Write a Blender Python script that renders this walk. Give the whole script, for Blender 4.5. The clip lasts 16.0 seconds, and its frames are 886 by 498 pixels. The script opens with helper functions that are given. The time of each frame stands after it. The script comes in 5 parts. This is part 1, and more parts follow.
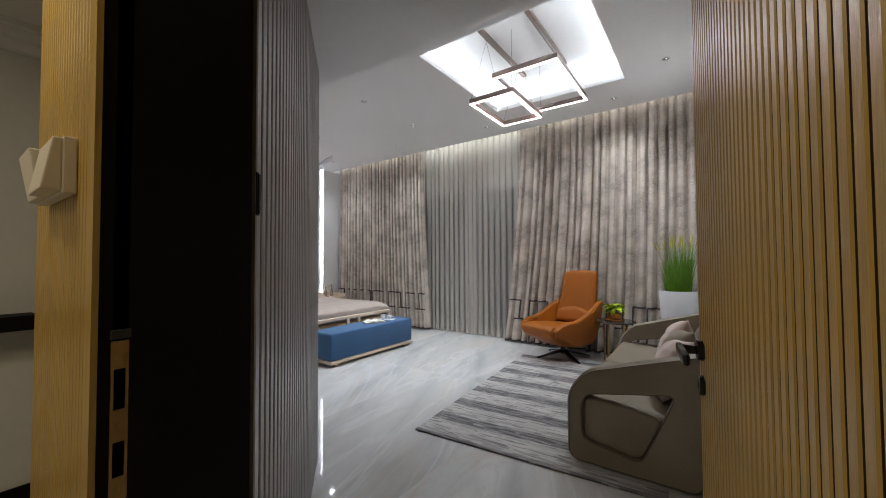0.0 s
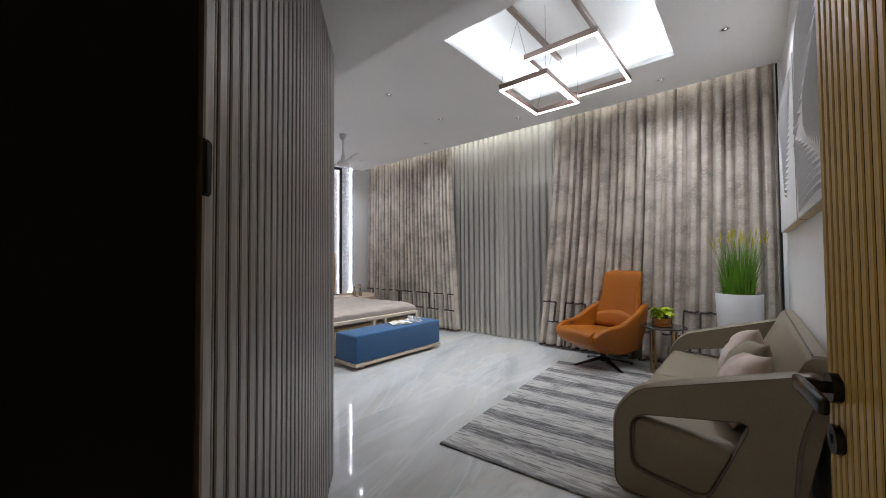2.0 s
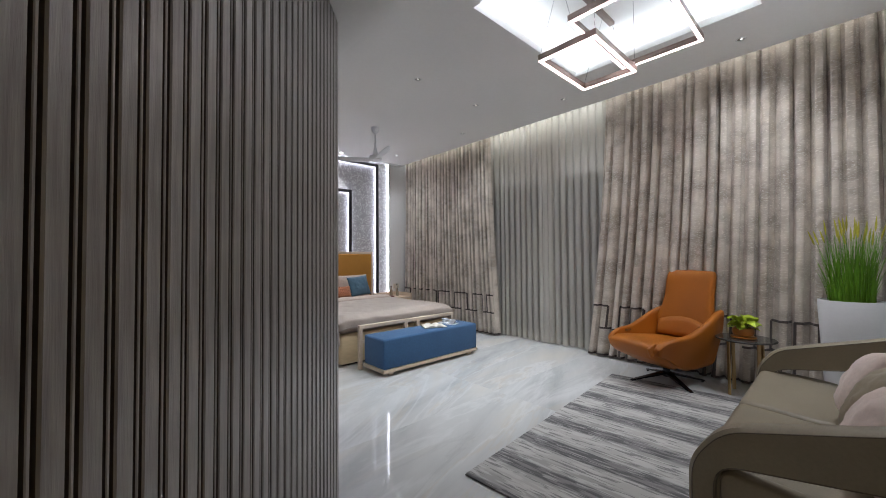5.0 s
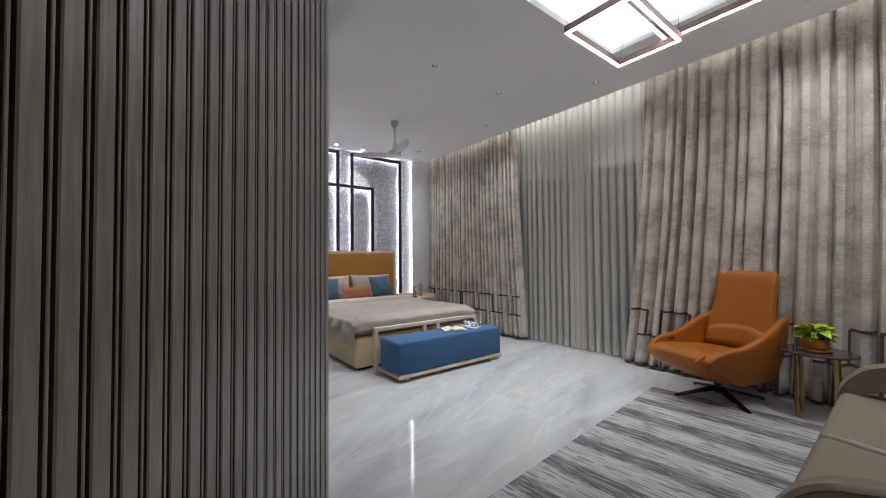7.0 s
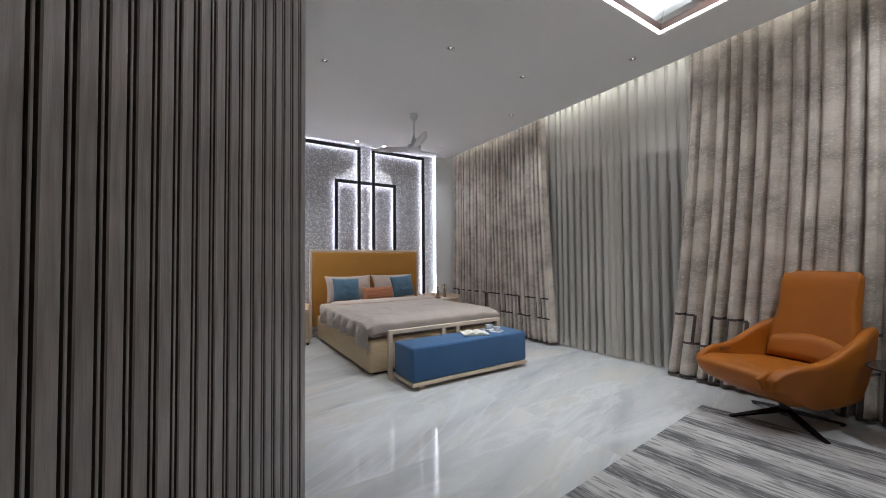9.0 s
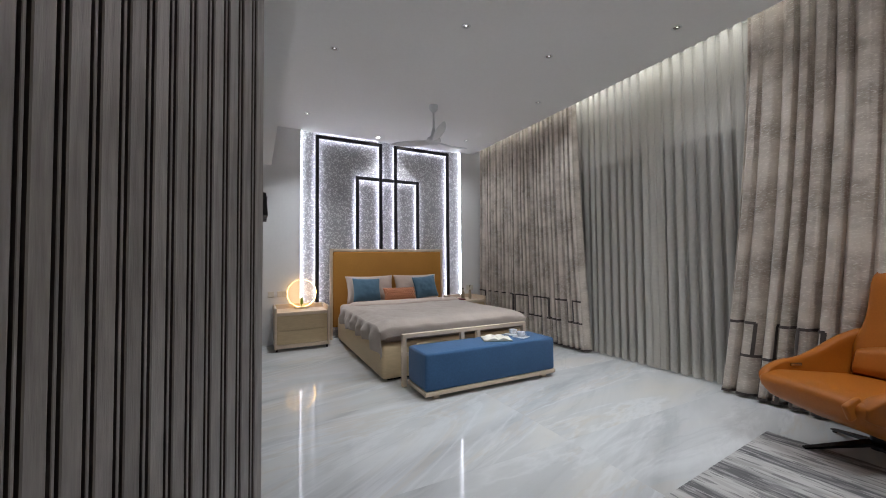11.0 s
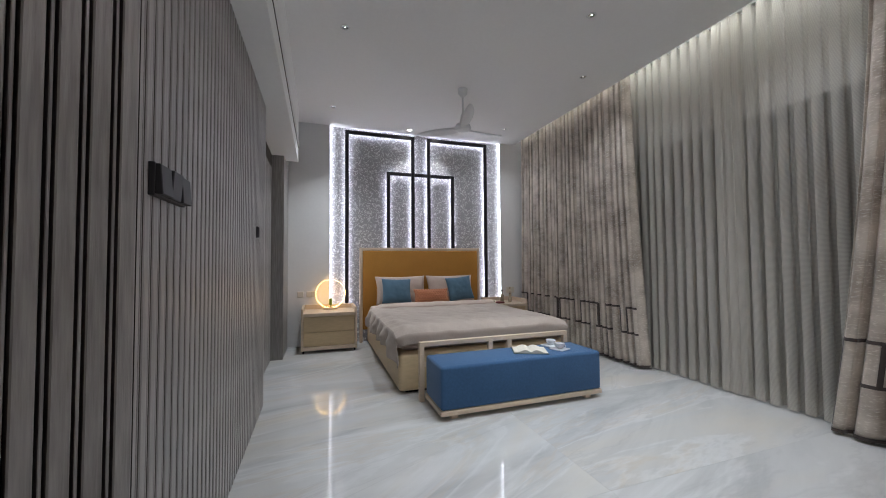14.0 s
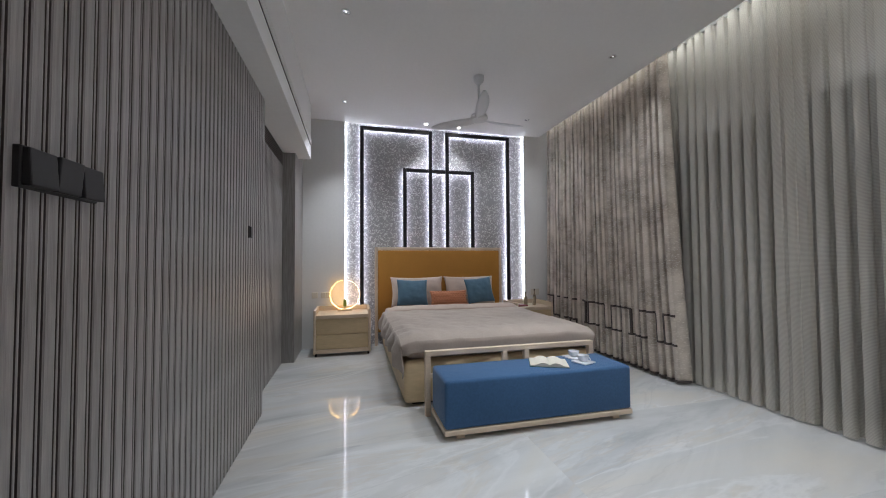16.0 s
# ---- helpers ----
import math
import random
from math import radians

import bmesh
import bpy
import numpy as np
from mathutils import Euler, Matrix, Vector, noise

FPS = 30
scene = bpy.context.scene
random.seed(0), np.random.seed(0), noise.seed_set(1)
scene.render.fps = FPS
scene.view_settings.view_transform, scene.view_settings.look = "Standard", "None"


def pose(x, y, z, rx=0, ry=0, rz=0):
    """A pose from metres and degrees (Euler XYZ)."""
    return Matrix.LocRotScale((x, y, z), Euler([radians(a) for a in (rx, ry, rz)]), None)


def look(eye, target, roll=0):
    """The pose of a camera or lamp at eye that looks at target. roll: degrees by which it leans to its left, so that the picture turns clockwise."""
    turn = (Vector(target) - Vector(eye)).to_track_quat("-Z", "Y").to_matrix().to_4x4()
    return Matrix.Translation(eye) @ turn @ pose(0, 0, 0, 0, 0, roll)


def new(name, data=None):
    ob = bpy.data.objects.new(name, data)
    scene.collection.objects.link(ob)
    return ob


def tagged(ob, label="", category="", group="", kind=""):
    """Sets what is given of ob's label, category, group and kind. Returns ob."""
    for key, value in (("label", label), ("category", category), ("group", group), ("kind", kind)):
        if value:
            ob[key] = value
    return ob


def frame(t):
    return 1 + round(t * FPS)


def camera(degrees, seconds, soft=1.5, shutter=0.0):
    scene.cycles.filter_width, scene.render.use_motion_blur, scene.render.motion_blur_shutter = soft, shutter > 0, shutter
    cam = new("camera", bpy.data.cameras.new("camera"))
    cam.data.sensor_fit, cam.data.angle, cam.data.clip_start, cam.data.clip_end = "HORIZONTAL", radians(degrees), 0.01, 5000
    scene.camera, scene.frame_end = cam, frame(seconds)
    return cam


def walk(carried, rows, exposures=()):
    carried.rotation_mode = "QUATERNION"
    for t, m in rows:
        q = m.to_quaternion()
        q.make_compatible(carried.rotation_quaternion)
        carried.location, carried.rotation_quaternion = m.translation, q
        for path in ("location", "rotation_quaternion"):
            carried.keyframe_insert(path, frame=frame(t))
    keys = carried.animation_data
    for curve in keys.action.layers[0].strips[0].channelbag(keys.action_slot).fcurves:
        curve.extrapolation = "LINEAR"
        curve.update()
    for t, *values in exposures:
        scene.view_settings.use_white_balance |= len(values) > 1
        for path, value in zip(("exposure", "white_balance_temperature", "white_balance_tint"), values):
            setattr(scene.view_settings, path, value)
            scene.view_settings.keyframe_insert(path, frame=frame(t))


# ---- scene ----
cam = camera(101.2, 16.0, soft=1.0)
PATH = [
    (0, (0.040, 0.128, 1.317), (-1.117, 1.758, 1.372), -0.32),
    (0.5, (0.010, 0.181, 1.314), (-1.183, 1.785, 1.369), -0.34),
    (1, (-0.018, 0.236, 1.311), (-1.246, 1.814, 1.367), -0.35),
    (1.5, (-0.046, 0.292, 1.309), (-1.307, 1.843, 1.365), -0.36),
    (2, (-0.073, 0.350, 1.308), (-1.367, 1.874, 1.363), -0.37),
    (2.5, (-0.099, 0.410, 1.307), (-1.425, 1.906, 1.362), -0.39),
    (3, (-0.126, 0.471, 1.307), (-1.483, 1.939, 1.360), -0.40),
    (3.5, (-0.153, 0.534, 1.306), (-1.540, 1.974, 1.358), -0.41),
    (4, (-0.180, 0.599, 1.305), (-1.597, 2.009, 1.356), -0.42),
    (4.5, (-0.208, 0.665, 1.303), (-1.654, 2.046, 1.354), -0.44),
    (5, (-0.238, 0.732, 1.302), (-1.712, 2.083, 1.352), -0.45),
    (5.5, (-0.268, 0.801, 1.299), (-1.770, 2.121, 1.350), -0.46),
    (6, (-0.299, 0.872, 1.297), (-1.829, 2.159, 1.347), -0.47),
    (6.5, (-0.332, 0.943, 1.293), (-1.888, 2.198, 1.343), -0.48),
    (7, (-0.365, 1.016, 1.289), (-1.948, 2.237, 1.340), -0.48),
    (7.5, (-0.401, 1.090, 1.284), (-2.010, 2.276, 1.336), -0.49),
    (8, (-0.437, 1.164, 1.279), (-2.072, 2.315, 1.331), -0.50),
    (8.5, (-0.475, 1.239, 1.273), (-2.135, 2.353, 1.327), -0.50),
    (9, (-0.514, 1.315, 1.267), (-2.199, 2.391, 1.322), -0.50),
    (9.5, (-0.555, 1.391, 1.261), (-2.264, 2.428, 1.317), -0.50),
    (10, (-0.597, 1.467, 1.254), (-2.330, 2.464, 1.312), -0.50),
    (10.5, (-0.640, 1.543, 1.248), (-2.396, 2.499, 1.308), -0.50),
    (11, (-0.684, 1.619, 1.241), (-2.462, 2.532, 1.303), -0.50),
    (11.5, (-0.730, 1.695, 1.235), (-2.529, 2.565, 1.299), -0.50),
    (12, (-0.776, 1.771, 1.229), (-2.597, 2.597, 1.295), -0.49),
    (12.5, (-0.824, 1.845, 1.225), (-2.664, 2.627, 1.292), -0.48),
    (13, (-0.873, 1.919, 1.221), (-2.731, 2.656, 1.290), -0.47),
    (13.5, (-0.923, 1.991, 1.219), (-2.798, 2.684, 1.288), -0.46),
    (14, (-0.974, 2.063, 1.219), (-2.865, 2.711, 1.288), -0.44),
    (14.5, (-1.027, 2.133, 1.221), (-2.932, 2.738, 1.290), -0.43),
    (15, (-1.080, 2.201, 1.225), (-2.998, 2.764, 1.293), -0.41),
    (15.5, (-1.135, 2.267, 1.232), (-3.064, 2.790, 1.297), -0.38),
    (16, (-1.190, 2.332, 1.243), (-3.130, 2.817, 1.305), -0.36),
]
walk(cam, [(t, look(eye, target, roll)) for t, eye, target, roll in PATH],
     exposures=((0, 0.56), (4, 0.52), (7, 0.40), (9, 0.34), (12.5, 0.27), (16, 0.15)))

# ---- world, lights, exposure ----
world = bpy.data.worlds.new("night")
scene.world = world
world.use_nodes = True
world.node_tree.nodes["Background"].inputs["Color"].default_value = (0.02, 0.03, 0.05, 1)
world.node_tree.nodes["Background"].inputs["Strength"].default_value = 0.3


def area_lamp(name, eye, target, size_x, size_y, watts, colour, roll=0):
    """A strip or panel of light: eye, the point it shines at, its sides in metres, its power and colour."""
    data = bpy.data.lights.new(name, "AREA")
    data.shape, data.size, data.size_y, data.energy, data.color = "RECTANGLE", size_x, size_y, watts, colour
    ob = new(name, data)
    ob.matrix_world = look(eye, target, roll)
    return ob


WHITE_LED = (0.86, 0.93, 1.0)
SOFT_LED = (0.95, 0.98, 0.97)
WARM_LED = (1.0, 0.62, 0.25)
TX0, TX1, TY0, TY1 = -2.175, -0.612, 2.86, 4.535   # opening of the ceiling tray
CEIL, SOFFIT, FASCIA_Y, CURTAIN_EDGE = 3.305, 2.59, 1.80, 5.38
WEST, EAST, NORTH = -6.70, 0.20, 5.80

# cove strips hidden behind the lip of the tray
area_lamp("tray_led_west", (TX0 - 0.12, (TY0 + TY1) / 2, CEIL + 0.06), (TX0 + 0.2, (TY0 + TY1) / 2, CEIL + 0.26), TY1 - TY0, 0.03, 6.6, WHITE_LED)
area_lamp("tray_led_east", (TX1 + 0.12, (TY0 + TY1) / 2, CEIL + 0.06), (TX1 - 0.2, (TY0 + TY1) / 2, CEIL + 0.26), TY1 - TY0, 0.03, 6.6, WHITE_LED)
area_lamp("tray_led_south", ((TX0 + TX1) / 2, TY0 - 0.12, CEIL + 0.06), ((TX0 + TX1) / 2, TY0 + 0.2, CEIL + 0.26), TX1 - TX0, 0.03, 6.6, WHITE_LED)
area_lamp("tray_led_north", ((TX0 + TX1) / 2, TY1 + 0.12, CEIL + 0.06), ((TX0 + TX1) / 2, TY1 - 0.2, CEIL + 0.26), TX1 - TX0, 0.03, 6.6, WHITE_LED)
# strip in the curtain pocket
area_lamp("pocket_led", (-3.25, 5.585, CEIL + 0.13), (-3.25, 5.74, CEIL - 0.3), 6.6, 0.02, 4.8, SOFT_LED)
area_lamp("pocket_led", (-3.25, 5.40, CEIL + 0.12), (-3.25, 5.60, CEIL - 0.1), 6.6, 0.02, 3.4, SOFT_LED)
# corridor lamp, out of view beyond the door
area_lamp("unseen_corridor_lamp", (-0.6, -1.3, 2.56), (-0.6, -1.3, 0.0), 0.5, 0.5, 8, (1.0, 0.78, 0.48))
# second, made-up lamp close to the oak cladding, added to brighten it
area_lamp("unseen_corridor_lamp", (-1.25, -0.22, 2.56), (-1.30, -0.10, 0.0), 0.3, 0.3, 5, (1.0, 0.86, 0.64))


def spot_lamp(name, x, y, watts, cone, colour, blend=1.0):
    """The lamp inside a ceiling downlight."""
    data = bpy.data.lights.new(name, "SPOT")
    data.energy, data.spot_size, data.spot_blend, data.shadow_soft_size, data.color = watts, radians(cone), blend, 0.03, colour
    ob = new(name, data)
    ob.matrix_world = look((x, y, CEIL - 0.012), (x, y, 0.0))


SPOTS = [(-4.24, 2.28, 0), (-3.38, 3.25, 0), (-3.42, 4.25, 0), (-2.56, 4.95, 0), (-4.30, 4.90, 0), (-6.00, 2.24, 0), (-6.53, 3.42, 1), (-6.55, 3.93, 1), (-6.03, 4.83, 0), (-0.81, 5.01, 0), (-0.21, 4.34, 0)]
for x, y, lit in SPOTS:
    if lit:
        spot_lamp("downlight_lamp", x, y, 26, 62, (0.95, 0.97, 1.0), 0.35)
    else:
        # the row before the curtains and the one over the sofa are wide floods, the rest point down
        flood = y > 4.3
        watts = (30 if y > 4.8 else 68) if flood else 16 if y < 2.4 and x > -5 else 95 if x < -5 else 100
        spot_lamp("downlight_lamp", x, y, watts, 132 if flood else 92, (0.905, 0.965, 1.045))


# ---- materials ----
def material(name, colour, rough=0.6, metal=0.0, grain=0.0, grain_scale=40.0, stain=0.0, stain_scale=2.0, bump=0.0, bump_scale=200.0, stretch=(1, 1, 1), per_object=0.0, specular=0.5, sheen=0.0, coat=0.0):
    """A procedural surface: colour varied by a fine grain and by large soft stains, with a fine relief."""
    m = bpy.data.materials.new(name)
    m.use_nodes = True
    tree = m.node_tree
    bsdf = tree.nodes["Principled BSDF"]
    bsdf.inputs["Roughness"].default_value = rough
    bsdf.inputs["Metallic"].default_value = metal
    bsdf.inputs["Specular IOR Level"].default_value = specular
    bsdf.inputs["Sheen Weight"].default_value = sheen
    bsdf.inputs["Coat Weight"].default_value = coat
    coords = tree.nodes.new("ShaderNodeTexCoord")
    mapping = tree.nodes.new("ShaderNodeMapping")
    mapping.inputs["Scale"].default_value = stretch
    tree.links.new(coords.outputs["Object"], mapping.inputs["Vector"])

    def noise_node(scale, detail):
        n = tree.nodes.new("ShaderNodeTexNoise")
        n.inputs["Scale"].default_value, n.inputs["Detail"].default_value = scale, detail
        tree.links.new(mapping.outputs["Vector"], n.inputs["Vector"])
        return n

    value = None
    for amount, scale, detail in ((grain, grain_scale, 6), (stain, stain_scale, 3)):
        if amount <= 0:
            continue
        n = noise_node(scale, detail)
        r = tree.nodes.new("ShaderNodeMapRange")
        r.inputs["From Min"].default_value, r.inputs["From Max"].default_value = 0.25, 0.75
        r.inputs["To Min"].default_value, r.inputs["To Max"].default_value = 1 - amount, 1 + amount
        tree.links.new(n.outputs["Fac"], r.inputs["Value"])
        if value is None:
            value = r.outputs["Result"]
        else:
            mul = tree.nodes.new("ShaderNodeMath")
            mul.operation = "MULTIPLY"
            tree.links.new(value, mul.inputs[0])
            tree.links.new(r.outputs["Result"], mul.inputs[1])
            value = mul.outputs[0]
    if per_object > 0:
        info = tree.nodes.new("ShaderNodeObjectInfo")
        r = tree.nodes.new("ShaderNodeMapRange")
        r.inputs["To Min"].default_value, r.inputs["To Max"].default_value = 1 - per_object, 1 + per_object
        tree.links.new(info.outputs["Random"], r.inputs["Value"])
        mul = tree.nodes.new("ShaderNodeMath")
        mul.operation = "MULTIPLY"
        if value is None:
            mul.inputs[0].default_value = 1.0
        else:
            tree.links.new(value, mul.inputs[0])
        tree.links.new(r.outputs["Result"], mul.inputs[1])
        value = mul.outputs[0]
    if value is None:
        bsdf.inputs["Base Color"].default_value = (*colour, 1)
    else:
        hsv = tree.nodes.new("ShaderNodeHueSaturation")
        hsv.inputs["Color"].default_value = (*colour, 1)
        tree.links.new(value, hsv.inputs["Value"])
        tree.links.new(hsv.outputs["Color"], bsdf.inputs["Base Color"])
    if bump > 0:
        n = noise_node(bump_scale, 4)
        b = tree.nodes.new("ShaderNodeBump")
        b.inputs["Strength"].default_value, b.inputs["Distance"].default_value = bump, 0.002
        tree.links.new(n.outputs["Fac"], b.inputs["Height"])
        tree.links.new(b.outputs["Normal"], bsdf.inputs["Normal"])
    return m


def glow(name, colour, strength):
    """A lit LED diffuser."""
    m = bpy.data.materials.new(name)
    m.use_nodes = True
    bsdf = m.node_tree.nodes["Principled BSDF"]
    bsdf.inputs["Base Color"].default_value = (0.8, 0.8, 0.8, 1)
    bsdf.inputs["Emission Color"].default_value = (*colour, 1)
    bsdf.inputs["Emission Strength"].default_value = strength
    return m


def marble():
    """Polished pale grey marble with long drifting bands, faint warm patches and fine veins."""
    m = bpy.data.materials.new("polished_marble")
    m.use_nodes = True
    tree = m.node_tree
    bsdf = tree.nodes["Principled BSDF"]
    bsdf.inputs["Roughness"].default_value = 0.05
    bsdf.inputs["Specular IOR Level"].default_value = 0.5
    coords = tree.nodes.new("ShaderNodeTexCoord")
    info = tree.nodes.new("ShaderNodeObjectInfo")
    # every slab is cut from another place in the block
    shift = tree.nodes.new("ShaderNodeMath")
    shift.operation = "MULTIPLY"
    shift.inputs[1].default_value = 37.0
    tree.links.new(info.outputs["Random"], shift.inputs[0])
    lift = tree.nodes.new("ShaderNodeCombineXYZ")
    tree.links.new(shift.outputs[0], lift.inputs["Z"])
    moved = tree.nodes.new("ShaderNodeVectorMath")
    tree.links.new(coords.outputs["Object"], moved.inputs[0])
    tree.links.new(lift.outputs[0], moved.inputs[1])
    spin = tree.nodes.new("ShaderNodeMapping")
    spin.inputs["Rotation"].default_value = (0, 0, radians(-107))
    tree.links.new(moved.outputs[0], spin.inputs["Vector"])
    turn = tree.nodes.new("ShaderNodeMapping")
    turn.inputs["Scale"].default_value = (0.42, 1.70, 1)
    tree.links.new(spin.outputs["Vector"], turn.inputs["Vector"])

    def clouds(scale, detail, distortion):
        n = tree.nodes.new("ShaderNodeTexNoise")
        n.inputs["Scale"].default_value, n.inputs["Detail"].default_value = scale, detail
        n.inputs["Distortion"].default_value = distortion
        n.inputs["Roughness"].default_value = 0.6
        tree.links.new(turn.outputs["Vector"], n.inputs["Vector"])
        return n.outputs["Fac"]

    def blend(under, colour, source, low, high, most):
        r = tree.nodes.new("ShaderNodeMapRange")
        r.inputs["From Min"].default_value, r.inputs["From Max"].default_value = low, high
        r.inputs["To Max"].default_value = most
        tree.links.new(source, r.inputs["Value"])
        mx = tree.nodes.new("ShaderNodeMixRGB")
        mx.inputs["Color2"].default_value = (*colour, 1)
        tree.links.new(r.outputs["Result"], mx.inputs["Fac"])
        tree.links.new(under, mx.inputs["Color1"])
        return mx.outputs["Color"]

    def crest(source, at):
        sb = tree.nodes.new("ShaderNodeMath")
        sb.operation = "SUBTRACT"
        sb.inputs[1].default_value = at
        tree.links.new(source, sb.inputs[0])
        ab = tree.nodes.new("ShaderNodeMath")
        ab.operation = "ABSOLUTE"
        tree.links.new(sb.outputs[0], ab.inputs[0])
        return ab.outputs[0]

    ramp = tree.nodes.new("ShaderNodeValToRGB")
    e = ramp.color_ramp.elements
    e[0].position, e[0].color = 0.32, (0.445, 0.455, 0.458, 1)
    e[1].position, e[1].color = 0.70, (0.69, 0.697, 0.685, 1)
    mid = e.new(0.47)
    mid.color = (0.572, 0.584, 0.582, 1)
    tree.links.new(clouds(0.75, 7, 1.1), ramp.inputs["Fac"])
    tone = blend(ramp.outputs["Color"], (0.66, 0.62, 0.54), clouds(0.6, 5, 1.6), 0.50, 0.72, 0.8)
    tone = blend(tone, (0.78, 0.79, 0.785), crest(clouds(0.6, 6, 1.2), 0.5), 0.030, 0.0, 0.42)
    tone = blend(tone, (0.60, 0.50, 0.37), crest(clouds(0.6, 7, 1.0), 0.46), 0.020, 0.0, 0.24)
    tone = blend(tone, (0.36, 0.37, 0.38), crest(clouds(0.55, 7, 1.0), 0.55), 0.012, 0.0, 0.18)
    tree.links.new(tone, bsdf.inputs["Base Color"])
    return m


M_MARBLE = marble()
M_WALL = material("white_wall_paint", (0.78, 0.78, 0.775), 0.75, grain=0.02, grain_scale=30, stain=0.03, stain_scale=1.5, bump=0.05, bump_scale=300)
M_CEILING = material("ceiling_paint", (0.87, 0.87, 0.865), 0.8, grain=0.015, grain_scale=30, stain=0.02, stain_scale=1.0, bump=0.04, bump_scale=300)
M_CORRIDOR = material("corridor_paint", (0.72, 0.72, 0.70), 0.75, grain=0.03, grain_scale=20, stain=0.04)
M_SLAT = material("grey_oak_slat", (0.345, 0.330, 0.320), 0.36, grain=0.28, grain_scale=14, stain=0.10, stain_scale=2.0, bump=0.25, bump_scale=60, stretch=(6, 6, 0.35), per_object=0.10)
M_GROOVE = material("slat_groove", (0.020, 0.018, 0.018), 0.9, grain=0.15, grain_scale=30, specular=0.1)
# darker than the slat faces, so colour deepens the shade in the grooves
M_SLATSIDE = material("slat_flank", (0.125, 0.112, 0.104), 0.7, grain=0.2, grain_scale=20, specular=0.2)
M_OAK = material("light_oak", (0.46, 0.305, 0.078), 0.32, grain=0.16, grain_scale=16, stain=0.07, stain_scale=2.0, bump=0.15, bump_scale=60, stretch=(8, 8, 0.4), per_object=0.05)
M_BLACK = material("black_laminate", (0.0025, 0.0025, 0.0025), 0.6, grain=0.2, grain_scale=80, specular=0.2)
# groove shade put into a near-black colour, for flute flanks and door leaf
M_OAKSHADE = material("oak_groove_shade", (0.035, 0.021, 0.007), 0.6, grain=0.2, grain_scale=30)
M_BRASS = material("aged_brass", (0.48, 0.34, 0.16), 0.38, metal=0.9, grain=0.12, grain_scale=60)
M_DARKMETAL = material("dark_bronze", (0.035, 0.033, 0.04), 0.25, metal=0.85, grain=0.1, grain_scale=50)
M_BLACKFRAME = material("black_wood", (0.008, 0.008, 0.011), 0.4, grain=0.2, grain_scale=40)
M_GLASS_NIGHT = material("night_glass", (0.02, 0.025, 0.03), 0.05)


# ---- mesh helpers ----
def add_box(bm, x0, x1, y0, y1, z0, z1, m=None, bevel=0.0, segments=2):
    """A box between two corners, with bevelled edges if asked."""
    made = bmesh.ops.create_cube(bm, size=1.0, matrix=Matrix.LocRotScale(((x0 + x1) / 2, (y0 + y1) / 2, (z0 + z1) / 2), None, (abs(x1 - x0), abs(y1 - y0), abs(z1 - z0))))
    verts = made["verts"]
    if bevel > 0:
        edges = list({e for v in verts for e in v.link_edges})
        done = bmesh.ops.bevel(bm, geom=edges, offset=bevel, segments=segments, profile=0.5, affect="EDGES")
        verts = list({v for f in done["faces"] for v in f.verts} | {v for v in verts if v.is_valid})
    if m is not None:
        bmesh.ops.transform(bm, matrix=m, verts=verts)
    return verts


def add_tube(bm, a, b, r, sides=12, r2=None):
    """A round bar from a to b."""
    a, b = Vector(a), Vector(b)
    m = Matrix.Translation((a + b) / 2) @ (b - a).to_track_quat("Z", "Y").to_matrix().to_4x4()
    return bmesh.ops.create_cone(bm, cap_ends=True, segments=sides, radius1=r, radius2=r if r2 is None else r2, depth=(b - a).length, matrix=m)["verts"]


def add_lathe(bm, profile, sides=28, m=None, caps=True):
    """A turned body from (radius, height) pairs, about the z axis."""
    rings = []
    for r, z in profile:
        rings.append([bm.verts.new((max(r, 1e-4) * math.cos(2 * math.pi * i / sides), max(r, 1e-4) * math.sin(2 * math.pi * i / sides), z)) for i in range(sides)])
    for low, high in zip(rings, rings[1:]):
        for i in range(sides):
            bm.faces.new((low[i], low[(i + 1) % sides], high[(i + 1) % sides], high[i]))
    if caps:
        bm.faces.new(rings[0][::-1])
        bm.faces.new(rings[-1])
    if m is not None:
        bmesh.ops.transform(bm, matrix=m, verts=[v for ring in rings for v in ring])


def mesh_of(name, bm, mat, smooth=False):
    bmesh.ops.recalc_face_normals(bm, faces=bm.faces)
    data = bpy.data.meshes.new(name)
    bm.to_mesh(data)
    bm.free()
    data.materials.append(mat)
    if smooth:
        data.shade_smooth()
        data.set_sharp_from_angle(angle=radians(38))
    return data


def part(name, bm, mat, parent, label="", smooth=False):
    """One mesh under a thing or a part."""
    ob = new(name, mesh_of(name, bm, mat, smooth))
    ob.parent = parent
    if label:
        tagged(ob, label)
    return ob


def thing(name, label, category, group="", at=(0, 0, 0), turn=0, kind=""):
    """An empty at the base of a thing, that carries its tags and parents its parts."""
    ob = new(name)
    ob.matrix_world = pose(*at, 0, 0, turn)
    return tagged(ob, label, category, group, kind)


def structure(name, bm, mat, label, category, parent=None, smooth=False):
    ob = new(name, mesh_of(name, bm, mat, smooth))
    return tagged(ob, label, category, "", "structure")


def boxes(name, mat, label, category, *rows):
    bm = bmesh.new()
    for row in rows:
        add_box(bm, *row)
    return structure(name, bm, mat, label, category)


# ---- structure ----
floor = boxes("floor", M_MARBLE, "polished pale grey marble floor with drifting veins", "floor", (-7.0, 2.6, -3.2, 6.2, -0.2, -0.003))
